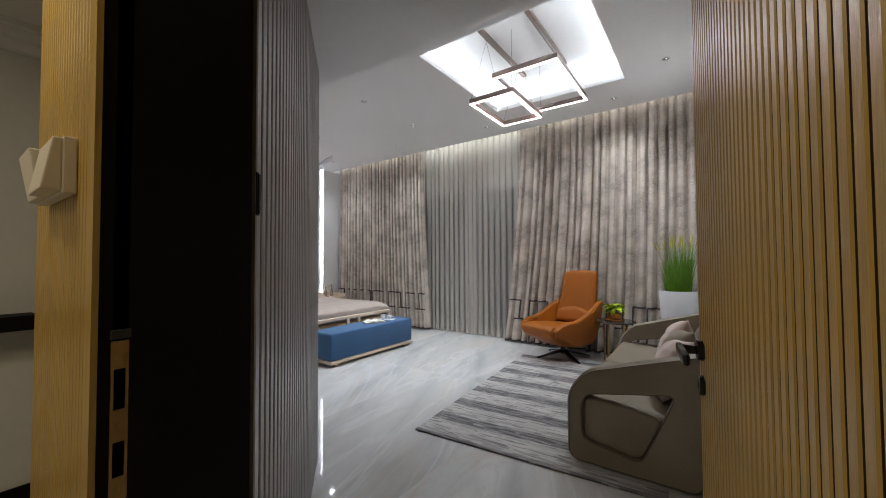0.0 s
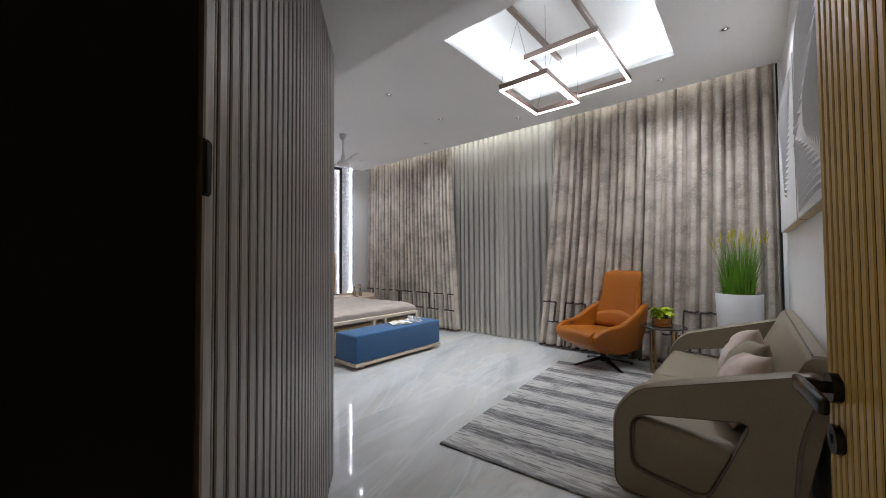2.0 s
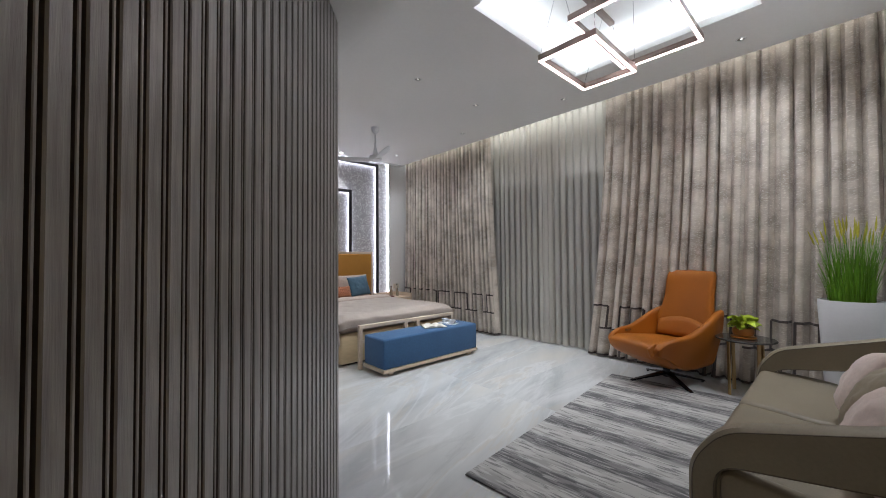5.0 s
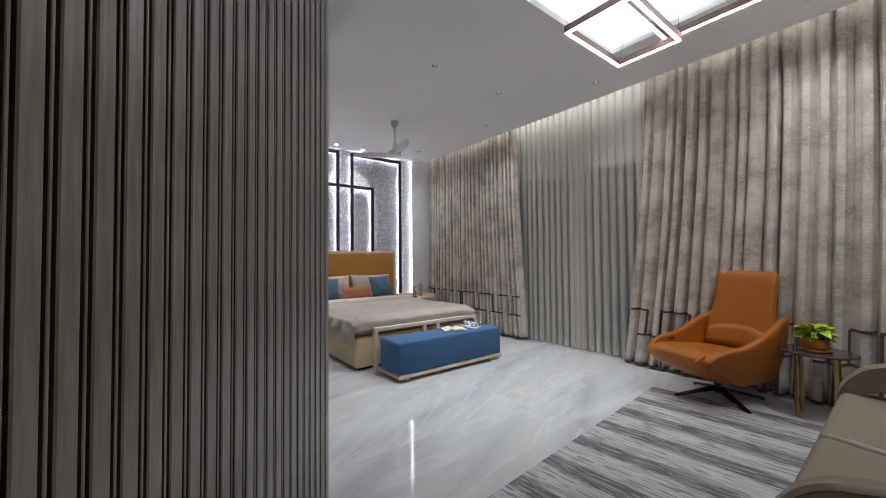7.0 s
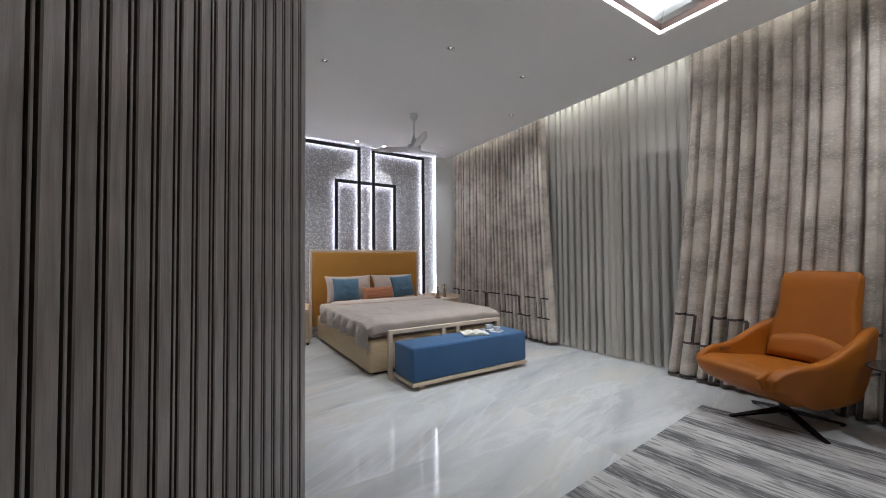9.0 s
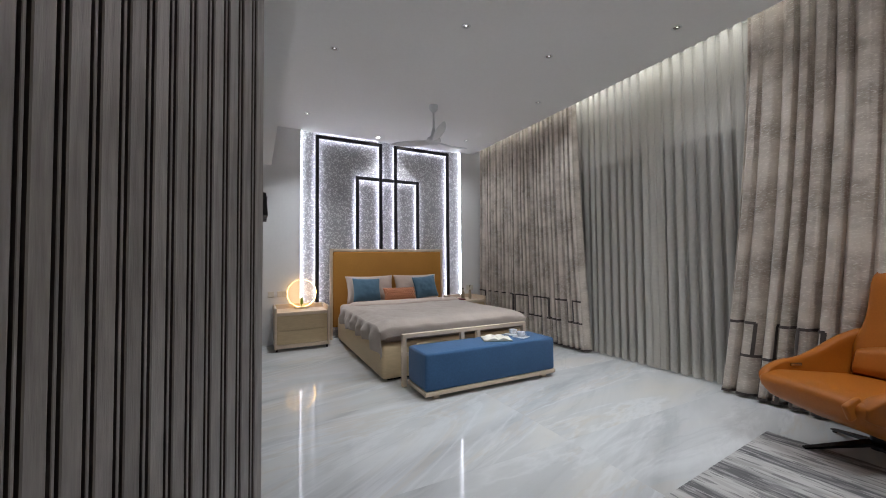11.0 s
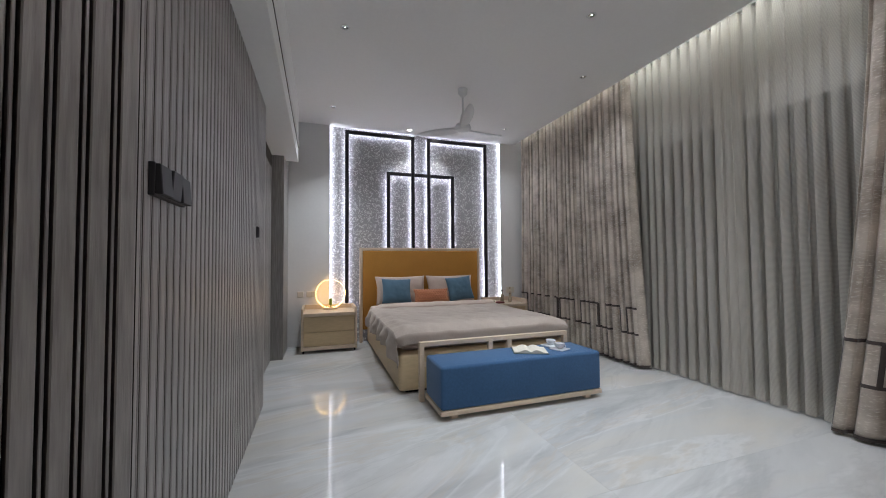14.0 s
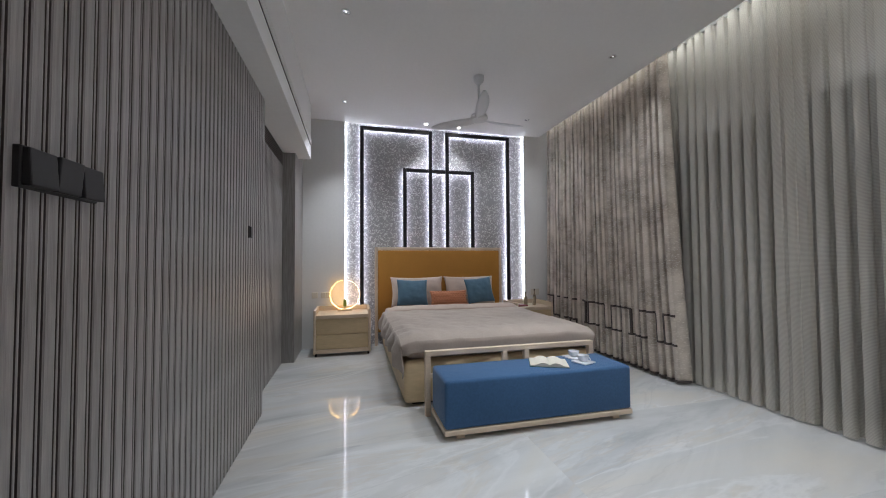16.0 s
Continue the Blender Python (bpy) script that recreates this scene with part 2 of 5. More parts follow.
# west wall, with a shallow niche behind the bed
NY0, NY1 = 2.23, 5.10
boxes("wall_west", M_WALL, "white painted wall behind the bed", "wall",
      (-7.0, WEST, -0.2, NY0, 0, 3.6), (-7.0, WEST, NY1, 6.2, 0, 3.6), (-7.0, WEST - 0.06, NY0, NY1, 0, 3.6))
boxes("wall_east", M_WALL, "white painted side wall", "wall", (EAST, EAST + 0.2, 0.56, 6.2, 0, 3.6))
# window wall with a wide opening behind the sheers
boxes("wall_north", M_WALL, "white painted wall round the wide window", "wall",
      (-7.0, -4.9, NORTH, NORTH + 0.2, 0, 3.6), (-1.5, EAST + 0.2, NORTH, NORTH + 0.2, 0, 3.6), (-4.9, -1.5, NORTH, NORTH + 0.2, 2.52, 3.6))
# south: the closed block behind the slatted walls, the door wall
DGX0, DGY0, DGX1, DGY1 = -0.785, 0.552, -2.07, 1.645
SLAT_Y, RECESS_Y = 1.62, 1.50


def wall_south():
    bm = bmesh.new()
    outline = [(-0.83, 0.32), (-0.83, 0.54), (-2.10, 1.58), (-4.45, 1.58), (-4.45, 1.45), (-6.75, 1.45), (-6.75, 1.30), (-2.2, 1.30), (-1.49, 0.72), (-1.49, 0.32)]
    low = [bm.verts.new((x, y, 0)) for x, y in outline]
    high = [bm.verts.new((x, y, 3.6)) for x, y in outline]
    bm.faces.new(low)
    bm.faces.new(high)
    for i in range(len(outline)):
        j = (i + 1) % len(outline)
        bm.faces.new((low[i], low[j], high[j], high[i]))
    return structure("wall_south", bm, M_BLACK, "dark wall block carrying the slatted cladding", "wall")


wall_south()
boxes("wall_door_side", M_CORRIDOR, "wall beside the entrance door", "wall", (0.20, 2.6, 0.29, 0.55, 0, 3.6), (-0.83, 0.20, 0.29, 0.55, 2.46, 3.6))
# ceilings
bmc = bmesh.new()
for row in ((-7.0, -6.25, 1.30, FASCIA_Y, CEIL, CEIL + 0.06), (-7.0, TX0, FASCIA_Y, CURTAIN_EDGE, CEIL, CEIL + 0.06), (TX1, EAST, FASCIA_Y, CURTAIN_EDGE, CEIL, CEIL + 0.06),
            (TX0, TX1, FASCIA_Y, TY0, CEIL, CEIL + 0.06), (TX0, TX1, TY1, CURTAIN_EDGE, CEIL, CEIL + 0.06)):
    add_box(bmc, *row)
CAV = 0.16
add_box(bmc, TX0 - CAV, TX1 + CAV, TY0 - CAV, TY1 + CAV, CEIL + 0.24, CEIL + 0.30)
add_box(bmc, TX0 - CAV - 0.03, TX0 - CAV, TY0 - CAV, TY1 + CAV, CEIL + 0.06, CEIL + 0.24)
add_box(bmc, TX1 + CAV, TX1 + CAV + 0.03, TY0 - CAV, TY1 + CAV, CEIL + 0.06, CEIL + 0.24)
add_box(bmc, TX0 - CAV, TX1 + CAV, TY0 - CAV - 0.03, TY0 - CAV, CEIL + 0.06, CEIL + 0.24)
add_box(bmc, TX0 - CAV, TX1 + CAV, TY1 + CAV, TY1 + CAV + 0.03, CEIL + 0.06, CEIL + 0.24)
add_box(bmc, -7.0, EAST + 0.2, CURTAIN_EDGE, 6.2, CEIL + 0.22, CEIL + 0.30)
add_box(bmc, -7.0, EAST, CURTAIN_EDGE - 0.03, CURTAIN_EDGE, CEIL + 0.06, CEIL + 0.22)
structure("ceiling", bmc, M_CEILING, "white plaster ceiling with a lit rectangular tray", "ceiling")
boxes("ceiling_soffit", M_CEILING, "lowered white plaster soffit along the slatted wall", "ceiling", (-6.25, EAST + 0.2, 0.29, FASCIA_Y, SOFFIT, 3.6))
# corridor outside the door
boxes("corridor_ceiling", M_CEILING, "white corridor ceiling", "ceiling", (-5.2, 2.6, -3.2, 0.29, 2.62, 2.8))
boxes("corridor_wall_south", M_CORRIDOR, "beige corridor wall", "wall", (-5.2, 2.6, -3.2, -3.0, 0, 2.62))
boxes("corridor_wall_east", M_CORRIDOR, "beige corridor wall", "wall", (2.4, 2.6, -3.0, 0.29, 0, 2.62))
boxes("corridor_wall_west", M_CORRIDOR, "pale corridor wall", "wall", (-3.2, -3.0, -3.0, 1.30, 0, 2.62))


# ---- more materials ----
def fabric(name, colour, rough=0.85, weave=900.0, streak=0.12, sheen=0.2):
    return material(name, colour, rough, grain=streak, grain_scale=60, stain=0.06, stain_scale=3, bump=0.35, bump_scale=weave, specular=0.2, sheen=sheen)


def leather(name, colour, rough=0.45):
    return material(name, colour, rough, grain=0.06, grain_scale=90, stain=0.06, stain_scale=4, bump=0.22, bump_scale=380, specular=0.35)


def velvet():
    """Distressed taupe velvet: long horizontal scuffs and pale blocks on a brown-grey ground, laid out along the cloth."""
    m = bpy.data.materials.new("distressed_velvet")
    m.use_nodes = True
    tree = m.node_tree
    bsdf = tree.nodes["Principled BSDF"]
    bsdf.inputs["Roughness"].default_value = 0.62
    bsdf.inputs["Sheen Weight"].default_value = 0.25
    bsdf.inputs["Specular IOR Level"].default_value = 0.25
    uv = tree.nodes.new("ShaderNodeUVMap")

    def layer(sx, sy, scale, detail, low, high):
        mp = tree.nodes.new("ShaderNodeMapping")
        mp.inputs["Scale"].default_value = (sx, sy, 1)
        tree.links.new(uv.outputs["UV"], mp.inputs["Vector"])
        n = tree.nodes.new("ShaderNodeTexNoise")
        n.inputs["Scale"].default_value, n.inputs["Detail"].default_value = scale, detail
        tree.links.new(mp.outputs["Vector"], n.inputs["Vector"])
        r = tree.nodes.new("ShaderNodeMapRange")
        r.inputs["From Min"].default_value, r.inputs["From Max"].default_value = low, high
        tree.links.new(n.outputs["Fac"], r.inputs["Value"])
        return r.outputs["Result"], n.outputs["Fac"]

    scuff, _ = layer(3.6, 6.5, 2.2, 12, 0.42, 0.70)
    blocks, _ = layer(1.5, 2.0, 1.6, 5, 0.40, 0.62)
    fleck, raw = layer(12.0, 30.0, 3.0, 9, 0.54, 0.70)
    a = tree.nodes.new("ShaderNodeMixRGB")
    a.inputs["Color1"].default_value, a.inputs["Color2"].default_value = (0.355, 0.303, 0.252, 1), (0.62, 0.548, 0.468, 1)
    tree.links.new(blocks, a.inputs["Fac"])
    b = tree.nodes.new("ShaderNodeMixRGB")
    b.inputs["Color2"].default_value = (0.66, 0.59, 0.53, 1)
    half = tree.nodes.new("ShaderNodeMath")
    half.operation = "MULTIPLY"
    half.inputs[1].default_value = 0.50
    tree.links.new(scuff, half.inputs[0])
    tree.links.new(half.outputs[0], b.inputs["Fac"])
    tree.links.new(a.outputs["Color"], b.inputs["Color1"])
    c = tree.nodes.new("ShaderNodeMixRGB")
    c.inputs["Color2"].default_value = (0.82, 0.77, 0.69, 1)
    half2 = tree.nodes.new("ShaderNodeMath")
    half2.operation = "MULTIPLY"
    half2.inputs[1].default_value = 0.68
    tree.links.new(fleck, half2.inputs[0])
    tree.links.new(half2.outputs[0], c.inputs["Fac"])
    tree.links.new(b.outputs["Color"], c.inputs["Color1"])
    tree.links.new(c.outputs["Color"], bsdf.inputs["Base Color"])
    bump = tree.nodes.new("ShaderNodeBump")
    bump.inputs["Strength"].default_value, bump.inputs["Distance"].default_value = 0.3, 0.003
    tree.links.new(raw, bump.inputs["Height"])
    tree.links.new(bump.outputs["Normal"], bsdf.inputs["Normal"])
    return m


def sheer_cloth():
    """Thin woven voile: part see-through, part scattering."""
    m = bpy.data.materials.new("voile")
    m.use_nodes = True
    tree = m.node_tree
    out = tree.nodes["Material Output"]
    bsdf = tree.nodes["Principled BSDF"]
    bsdf.inputs["Base Color"].default_value = (0.85, 0.82, 0.755, 1)
    bsdf.inputs["Roughness"].default_value = 0.9
    bsdf.inputs["Specular IOR Level"].default_value = 0.1
    uv = tree.nodes.new("ShaderNodeUVMap")
    wave = tree.nodes.new("ShaderNodeTexWave")
    wave.bands_direction = "Y"
    wave.inputs["Scale"].default_value, wave.inputs["Distortion"].default_value = 34.0, 1.2
    tree.links.new(uv.outputs["UV"], wave.inputs["Vector"])
    lucent = tree.nodes.new("ShaderNodeBsdfTranslucent")
    lucent.inputs["Color"].default_value = (0.82, 0.79, 0.72, 1)
    clear = tree.nodes.new("ShaderNodeBsdfTransparent")
    mix = tree.nodes.new("ShaderNodeMixShader")
    mix.inputs["Fac"].default_value = 0.35
    tree.links.new(bsdf.outputs["BSDF"], mix.inputs[1])
    tree.links.new(lucent.outputs["BSDF"], mix.inputs[2])
    r = tree.nodes.new("ShaderNodeMapRange")
    r.inputs["To Min"].default_value, r.inputs["To Max"].default_value = 0.42, 0.57
    tree.links.new(wave.outputs["Fac"], r.inputs["Value"])
    mix2 = tree.nodes.new("ShaderNodeMixShader")
    tree.links.new(r.outputs["Result"], mix2.inputs["Fac"])
    tree.links.new(mix.outputs["Shader"], mix2.inputs[1])
    tree.links.new(clear.outputs["BSDF"], mix2.inputs[2])
    tree.links.new(mix2.outputs["Shader"], out.inputs["Surface"])
    return m


def fern_paper():
    """Grey wallpaper printed with a dense pale leaf pattern."""
    m = bpy.data.materials.new("leaf_wallpaper")
    m.use_nodes = True
    tree = m.node_tree
    bsdf = tree.nodes["Principled BSDF"]
    bsdf.inputs["Roughness"].default_value = 0.6
    coords = tree.nodes.new("ShaderNodeTexCoord")
    warp = tree.nodes.new("ShaderNodeTexNoise")
    warp.inputs["Scale"].default_value = 9.0
    tree.links.new(coords.outputs["Object"], warp.inputs["Vector"])
    add = tree.nodes.new("ShaderNodeMixRGB")
    add.blend_type = "ADD"
    add.inputs["Fac"].default_value = 0.25
    tree.links.new(coords.outputs["Object"], add.inputs["Color1"])
    tree.links.new(warp.outputs["Color"], add.inputs["Color2"])
    cells = tree.nodes.new("ShaderNodeTexVoronoi")
    cells.inputs["Scale"].default_value = 28.0
    tree.links.new(add.outputs["Color"], cells.inputs["Vector"])
    fine = tree.nodes.new("ShaderNodeTexNoise")
    fine.inputs["Scale"].default_value, fine.inputs["Detail"].default_value = 52.0, 4
    tree.links.new(add.outputs["Color"], fine.inputs["Vector"])
    summed = tree.nodes.new("ShaderNodeMath")
    summed.operation = "ADD"
    tree.links.new(cells.outputs["Distance"], summed.inputs[0])
    tree.links.new(fine.outputs["Fac"], summed.inputs[1])
    ramp = tree.nodes.new("ShaderNodeValToRGB")
    e = ramp.color_ramp.elements
    e[0].position, e[0].color = 0.74, (0.70, 0.70, 0.70, 1)
    e[1].position, e[1].color = 1.04, (0.34, 0.335, 0.34, 1)
    tree.links.new(summed.outputs[0], ramp.inputs["Fac"])
    tree.links.new(ramp.outputs["Color"], bsdf.inputs["Base Color"])
    return m


def rug_weave():
    """Flat weave in irregular grey and cream stripes across the rug, with frayed streaks."""
    m = bpy.data.materials.new("striped_rug")
    m.use_nodes = True
    tree = m.node_tree
    bsdf = tree.nodes["Principled BSDF"]
    bsdf.inputs["Roughness"].default_value = 0.95
    bsdf.inputs["Specular IOR Level"].default_value = 0.1
    coords = tree.nodes.new("ShaderNodeTexCoord")

    def streaks(sx, sy, scale, detail):
        mp = tree.nodes.new("ShaderNodeMapping")
        mp.inputs["Scale"].default_value = (sx, sy, 0)
        tree.links.new(coords.outputs["Object"], mp.inputs["Vector"])
        n = tree.nodes.new("ShaderNodeTexNoise")
        n.inputs["Scale"].default_value, n.inputs["Detail"].default_value = scale, detail
        tree.links.new(mp.outputs["Vector"], n.inputs["Vector"])
        return n.outputs["Fac"]

    def calc(kind, a, b, c=None):
        n = tree.nodes.new("ShaderNodeMath")
        n.operation = kind
        for k, v in enumerate((a, b, c)):
            if isinstance(v, (int, float)):
                n.inputs[k].default_value = v
            elif v is not None:
                tree.links.new(v, n.inputs[k])
        return n.outputs[0]

    def step(source, low, high, most=1.0):
        r = tree.nodes.new("ShaderNodeMapRange")
        r.inputs["From Min"].default_value, r.inputs["From Max"].default_value = low, high
        r.inputs["To Max"].default_value = most
        tree.links.new(source, r.inputs["Value"])
        return r.outputs["Result"]

    def over(under, colour, fac):
        mx = tree.nodes.new("ShaderNodeMixRGB")
        mx.inputs["Color2"].default_value = (*colour, 1)
        if isinstance(under, tuple):
            mx.inputs["Color1"].default_value = (*under, 1)
        else:
            tree.links.new(under, mx.inputs["Color1"])
        tree.links.new(fac, mx.inputs["Fac"])
        return mx.outputs["Color"]

    sep = tree.nodes.new("ShaderNodeSeparateXYZ")
    tree.links.new(coords.outputs["Object"], sep.inputs[0])
    # the stripes' edges run straight, a little ragged, with uneven widths
    y = calc("MULTIPLY_ADD", streaks(1.2, 7.0, 2.0, 9), 0.06, sep.outputs["Y"])
    y = calc("MULTIPLY_ADD", streaks(0.0, 2.2, 1.0, 1), 0.22, y)
    s2 = calc("SINE", calc("MULTIPLY", y, 2 * math.pi / 0.36), 0)
    dark = step(s2, 0.20, 0.42, 0.92)
    halfs = step(calc("SINE", calc("MULTIPLY_ADD", y, 4 * math.pi / 0.36, 0.9), 0), 0.1, 0.6, 0.6)
    tone = over((0.46, 0.45, 0.43), (0.31, 0.298, 0.285), halfs)
    tone = over(tone, (0.56, 0.55, 0.53), step(streaks(2.3, 15.0, 2.0, 13), 0.49, 0.54, 0.75))
    tone = over(tone, (0.20, 0.195, 0.195), step(streaks(2.6, 20.0, 2.0, 13), 0.555, 0.59, 0.8))
    night = over((0.115, 0.112, 0.116), (0.235, 0.228, 0.226), step(streaks(2.6, 18.0, 2.0, 13), 0.47, 0.54, 0.95))
    night = over(night, (0.42, 0.41, 0.40), step(streaks(2.8, 22.0, 2.2, 13), 0.57, 0.60, 0.75))
    mx = tree.nodes.new("ShaderNodeMixRGB")
    tree.links.new(dark, mx.inputs["Fac"])
    tree.links.new(tone, mx.inputs["Color1"])
    tree.links.new(night, mx.inputs["Color2"])
    tree.links.new(mx.outputs["Color"], bsdf.inputs["Base Color"])
    b = tree.nodes.new("ShaderNodeBump")
    b.inputs["Strength"].default_value, b.inputs["Distance"].default_value = 0.5, 0.004
    tree.links.new(streaks(30, 160, 1.5, 5), b.inputs["Height"])
    tree.links.new(b.outputs["Normal"], bsdf.inputs["Normal"])
    return m


M_VELVET = velvet()
M_SHEER = sheer_cloth()
M_PAPER = fern_paper()
M_RUG = rug_weave()
M_TRIM = fabric("dark_ribbon", (0.075, 0.06, 0.055), 0.7)
M_TAUPE = leather("taupe_leather", (0.250, 0.213, 0.155))
M_PIPING = leather("dark_piping", (0.115, 0.095, 0.072))
M_ORANGE = leather("orange_leather", (0.375, 0.112, 0.008), 0.46)
M_MUSTARD = leather("mustard_leather", (0.50, 0.235, 0.045), 0.5)
M_PALEWOOD = material("pale_ash_wood", (0.68, 0.55, 0.42), 0.45, grain=0.08, grain_scale=12, stain=0.05, bump=0.08, bump_scale=60, stretch=(1, 1, 6))
M_BEDWOOD = material("cream_bed_panel", (0.60, 0.46, 0.28), 0.5, grain=0.07, grain_scale=12, stain=0.05, bump=0.08, bump_scale=60, stretch=(1, 1, 5))
M_BLUE = fabric("blue_upholstery", (0.050, 0.125, 0.255), 0.9, 1100, 0.10)
M_TEAL = fabric("teal_cushion", (0.085, 0.165, 0.235), 0.8, 900, 0.14)
M_CORAL = fabric("coral_quilting", (0.56, 0.24, 0.13), 0.8, 500, 0.2)
M_LINEN = fabric("beige_linen", (0.44, 0.375, 0.325), 0.85, 900, 0.05)
M_PILLOW = fabric("pink_beige_pillow", (0.52, 0.42, 0.36), 0.85, 900, 0.05)
M_PINKCUSH = fabric("pale_blush_cushion", (0.60, 0.49, 0.44), 0.85, 500, 0.08)
M_WHITE = material("matt_white", (0.72, 0.73, 0.74), 0.6, grain=0.02, grain_scale=40, stain=0.03)
M_CERAMIC = material("white_porcelain", (0.78, 0.79, 0.82), 0.2, stain=0.02)
M_PAGE = material("book_paper", (0.74, 0.70, 0.60), 0.8, grain=0.10, grain_scale=70, stretch=(1, 14, 1))
M_BOOKCOVER = material("green_book_cover", (0.03, 0.09, 0.08), 0.5, grain=0.1)
M_CHROME = material("polished_steel", (0.42, 0.42, 0.44), 0.18, metal=1.0, grain=0.05)
M_GRASS = material("grass_blade", (0.13, 0.29, 0.022), 0.5, grain=0.3, grain_scale=6, stain=0.2, specular=0.3)
M_PLUME = material("yellow_grass_tip", (0.45, 0.42, 0.04), 0.6, grain=0.2, grain_scale=20)
M_LEAF = material("lime_leaf", (0.42, 0.55, 0.025), 0.45, grain=0.2, grain_scale=20, stain=0.15, stain_scale=8)
M_TERRA = material("amber_ceramic", (0.36, 0.13, 0.02), 0.3, grain=0.2, grain_scale=14, stain=0.2)
M_SMOKE = material("smoked_glass_top", (0.06, 0.055, 0.05), 0.08, grain=0.1, grain_scale=8)
M_BRONZE_ROSE = material("rose_bronze", (0.25, 0.19, 0.17), 0.4, metal=0.6, grain=0.06)
M_PLASTIC = material("charcoal_plastic", (0.028, 0.028, 0.03), 0.45, grain=0.08)
M_SWITCHWHITE = material("ivory_plastic", (0.70, 0.66, 0.58), 0.4, stain=0.03)
M_SOIL = material("dark_soil", (0.04, 0.03, 0.02), 0.95, grain=0.3)
M_GREEN = material("olive_enamel", (0.16, 0.22, 0.02), 0.4, grain=0.1)
M_RED = material("dark_red_cloth", (0.16, 0.02, 0.02), 0.6, grain=0.1)
M_AMBERGLASS = material("clear_bottle", (0.34, 0.28, 0.2), 0.1, grain=0.1)
M_GOLD = material("gold_leaf", (0.55, 0.38, 0.14), 0.35, metal=0.8, grain=0.1)
G_PENDANT = glow("pendant_diffuser", (1.0, 0.78, 0.78), 8.0)
G_PANEL = glow("panel_led", (0.80, 0.82, 1.0), 15.0)
G_RING = glow("ring_lamp_diffuser", (1.0, 0.56, 0.15), 18.0)
G_NICHE = glow("niche_led", (0.84, 0.88, 1.0), 9.0)
G_LENS = glow("downlight_lens", (1.0, 0.97, 0.92), 3.0)
G_SPOT = glow("lit_downlight", (1.0, 0.96, 0.9), 25.0)


# ---- slatted cladding ----
PERIOD = 0.056


def profile_slat(name, width, depth, height, mat, bevel=0.003, side=None):
    """An upright slat from its foot, with its face towards +y and its back on y = 0."""
    bm = bmesh.new()
    x, b = width / 2, bevel
    outline = [(-x, 0), (-x, depth - b), (-x + b, depth), (x - b, depth), (x, depth - b), (x, 0)]
    low = [bm.verts.new((px, py, 0)) for px, py in outline]
    high = [bm.verts.new((px, py, height)) for px, py in outline]
    bm.faces.new(low[::-1])
    bm.faces.new(high)
    for i in range(len(outline)):
        j = (i + 1) % len(outline)
        f = bm.faces.new((low[i], low[j], high[j], high[i]))
        # flanks take the darker side material, shading the grooves by colour
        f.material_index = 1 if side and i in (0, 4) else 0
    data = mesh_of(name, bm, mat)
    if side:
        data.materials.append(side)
    return data


def cladding(name, label, m, length, height, mat=M_SLAT, z0=0.0, wide=0.0365, thin=0.0065, period=PERIOD, depth=0.022):
    """A wall or door face of broad slats with a thin rib between each pair, on a dark backing."""
    root = new(name)
    root.matrix_world = m
    tagged(root, label, "wall cladding", "", "structure")
    bm = bmesh.new()
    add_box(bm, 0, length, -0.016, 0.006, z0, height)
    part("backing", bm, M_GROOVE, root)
    side = M_SLATSIDE if mat is M_SLAT else M_OAKSHADE
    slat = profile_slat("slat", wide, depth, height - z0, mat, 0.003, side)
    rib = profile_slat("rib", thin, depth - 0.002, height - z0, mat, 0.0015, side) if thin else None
    n = int(length / period)
    for i in range(n):
        at = (i + 0.5) * length / n
        ob = new("slat", slat)
        ob.parent, ob.location = root, (at, 0, z0)
        if rib and i < n - 1:
            ob = new("rib", rib)
            ob.parent, ob.location = root, (at + length / n / 2, 0, z0)
    return root


DIAG_LEN = math.hypot(DGX1 - DGX0, DGY1 - DGY0)
DIAG_DEG = math.degrees(math.atan2(DGY1 - DGY0, DGX1 - DGX0))
# the local x axis runs from the far end to the near one, so that the face looks into the room
diag_pose = pose(DGX1, DGY1, 0, 0, 0, DIAG_DEG + 180) @ pose(0, -0.020, 0)
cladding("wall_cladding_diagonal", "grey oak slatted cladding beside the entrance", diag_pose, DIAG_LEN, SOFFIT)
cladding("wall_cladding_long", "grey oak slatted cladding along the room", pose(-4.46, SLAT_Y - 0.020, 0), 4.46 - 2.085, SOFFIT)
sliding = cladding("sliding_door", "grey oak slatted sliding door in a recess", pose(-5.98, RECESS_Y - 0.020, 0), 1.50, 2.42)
bmd = bmesh.new()
add_box(bmd, -0.012, 0.012, 0.018, 0.026, 1.39, 1.49, bevel=0.002)
ob = part("pull_handle", bmd, M_PLASTIC, sliding, "black recessed pull")
ob.location = (1.30, 0, 0)
boxes("trim_corner", M_SLAT, "grey oak corner trim between the slatted walls", "trim", (-2.092, -2.066, SLAT_Y - 0.03, SLAT_Y + 0.012, 0, SOFFIT))
boxes("trim_slat_end", M_SLAT, "grey oak end trim of the slatted wall", "trim", (-4.48, -4.46, RECESS_Y - 0.03, SLAT_Y, 0, SOFFIT))
boxes("trim_post", M_SLAT, "grey oak post beside the sliding door", "trim", (-6.72, -6.00, RECESS_Y - 0.06, 1.645, 0, SOFFIT), (-6.72, -6.252, RECESS_Y - 0.06, 1.645, SOFFIT, CEIL))


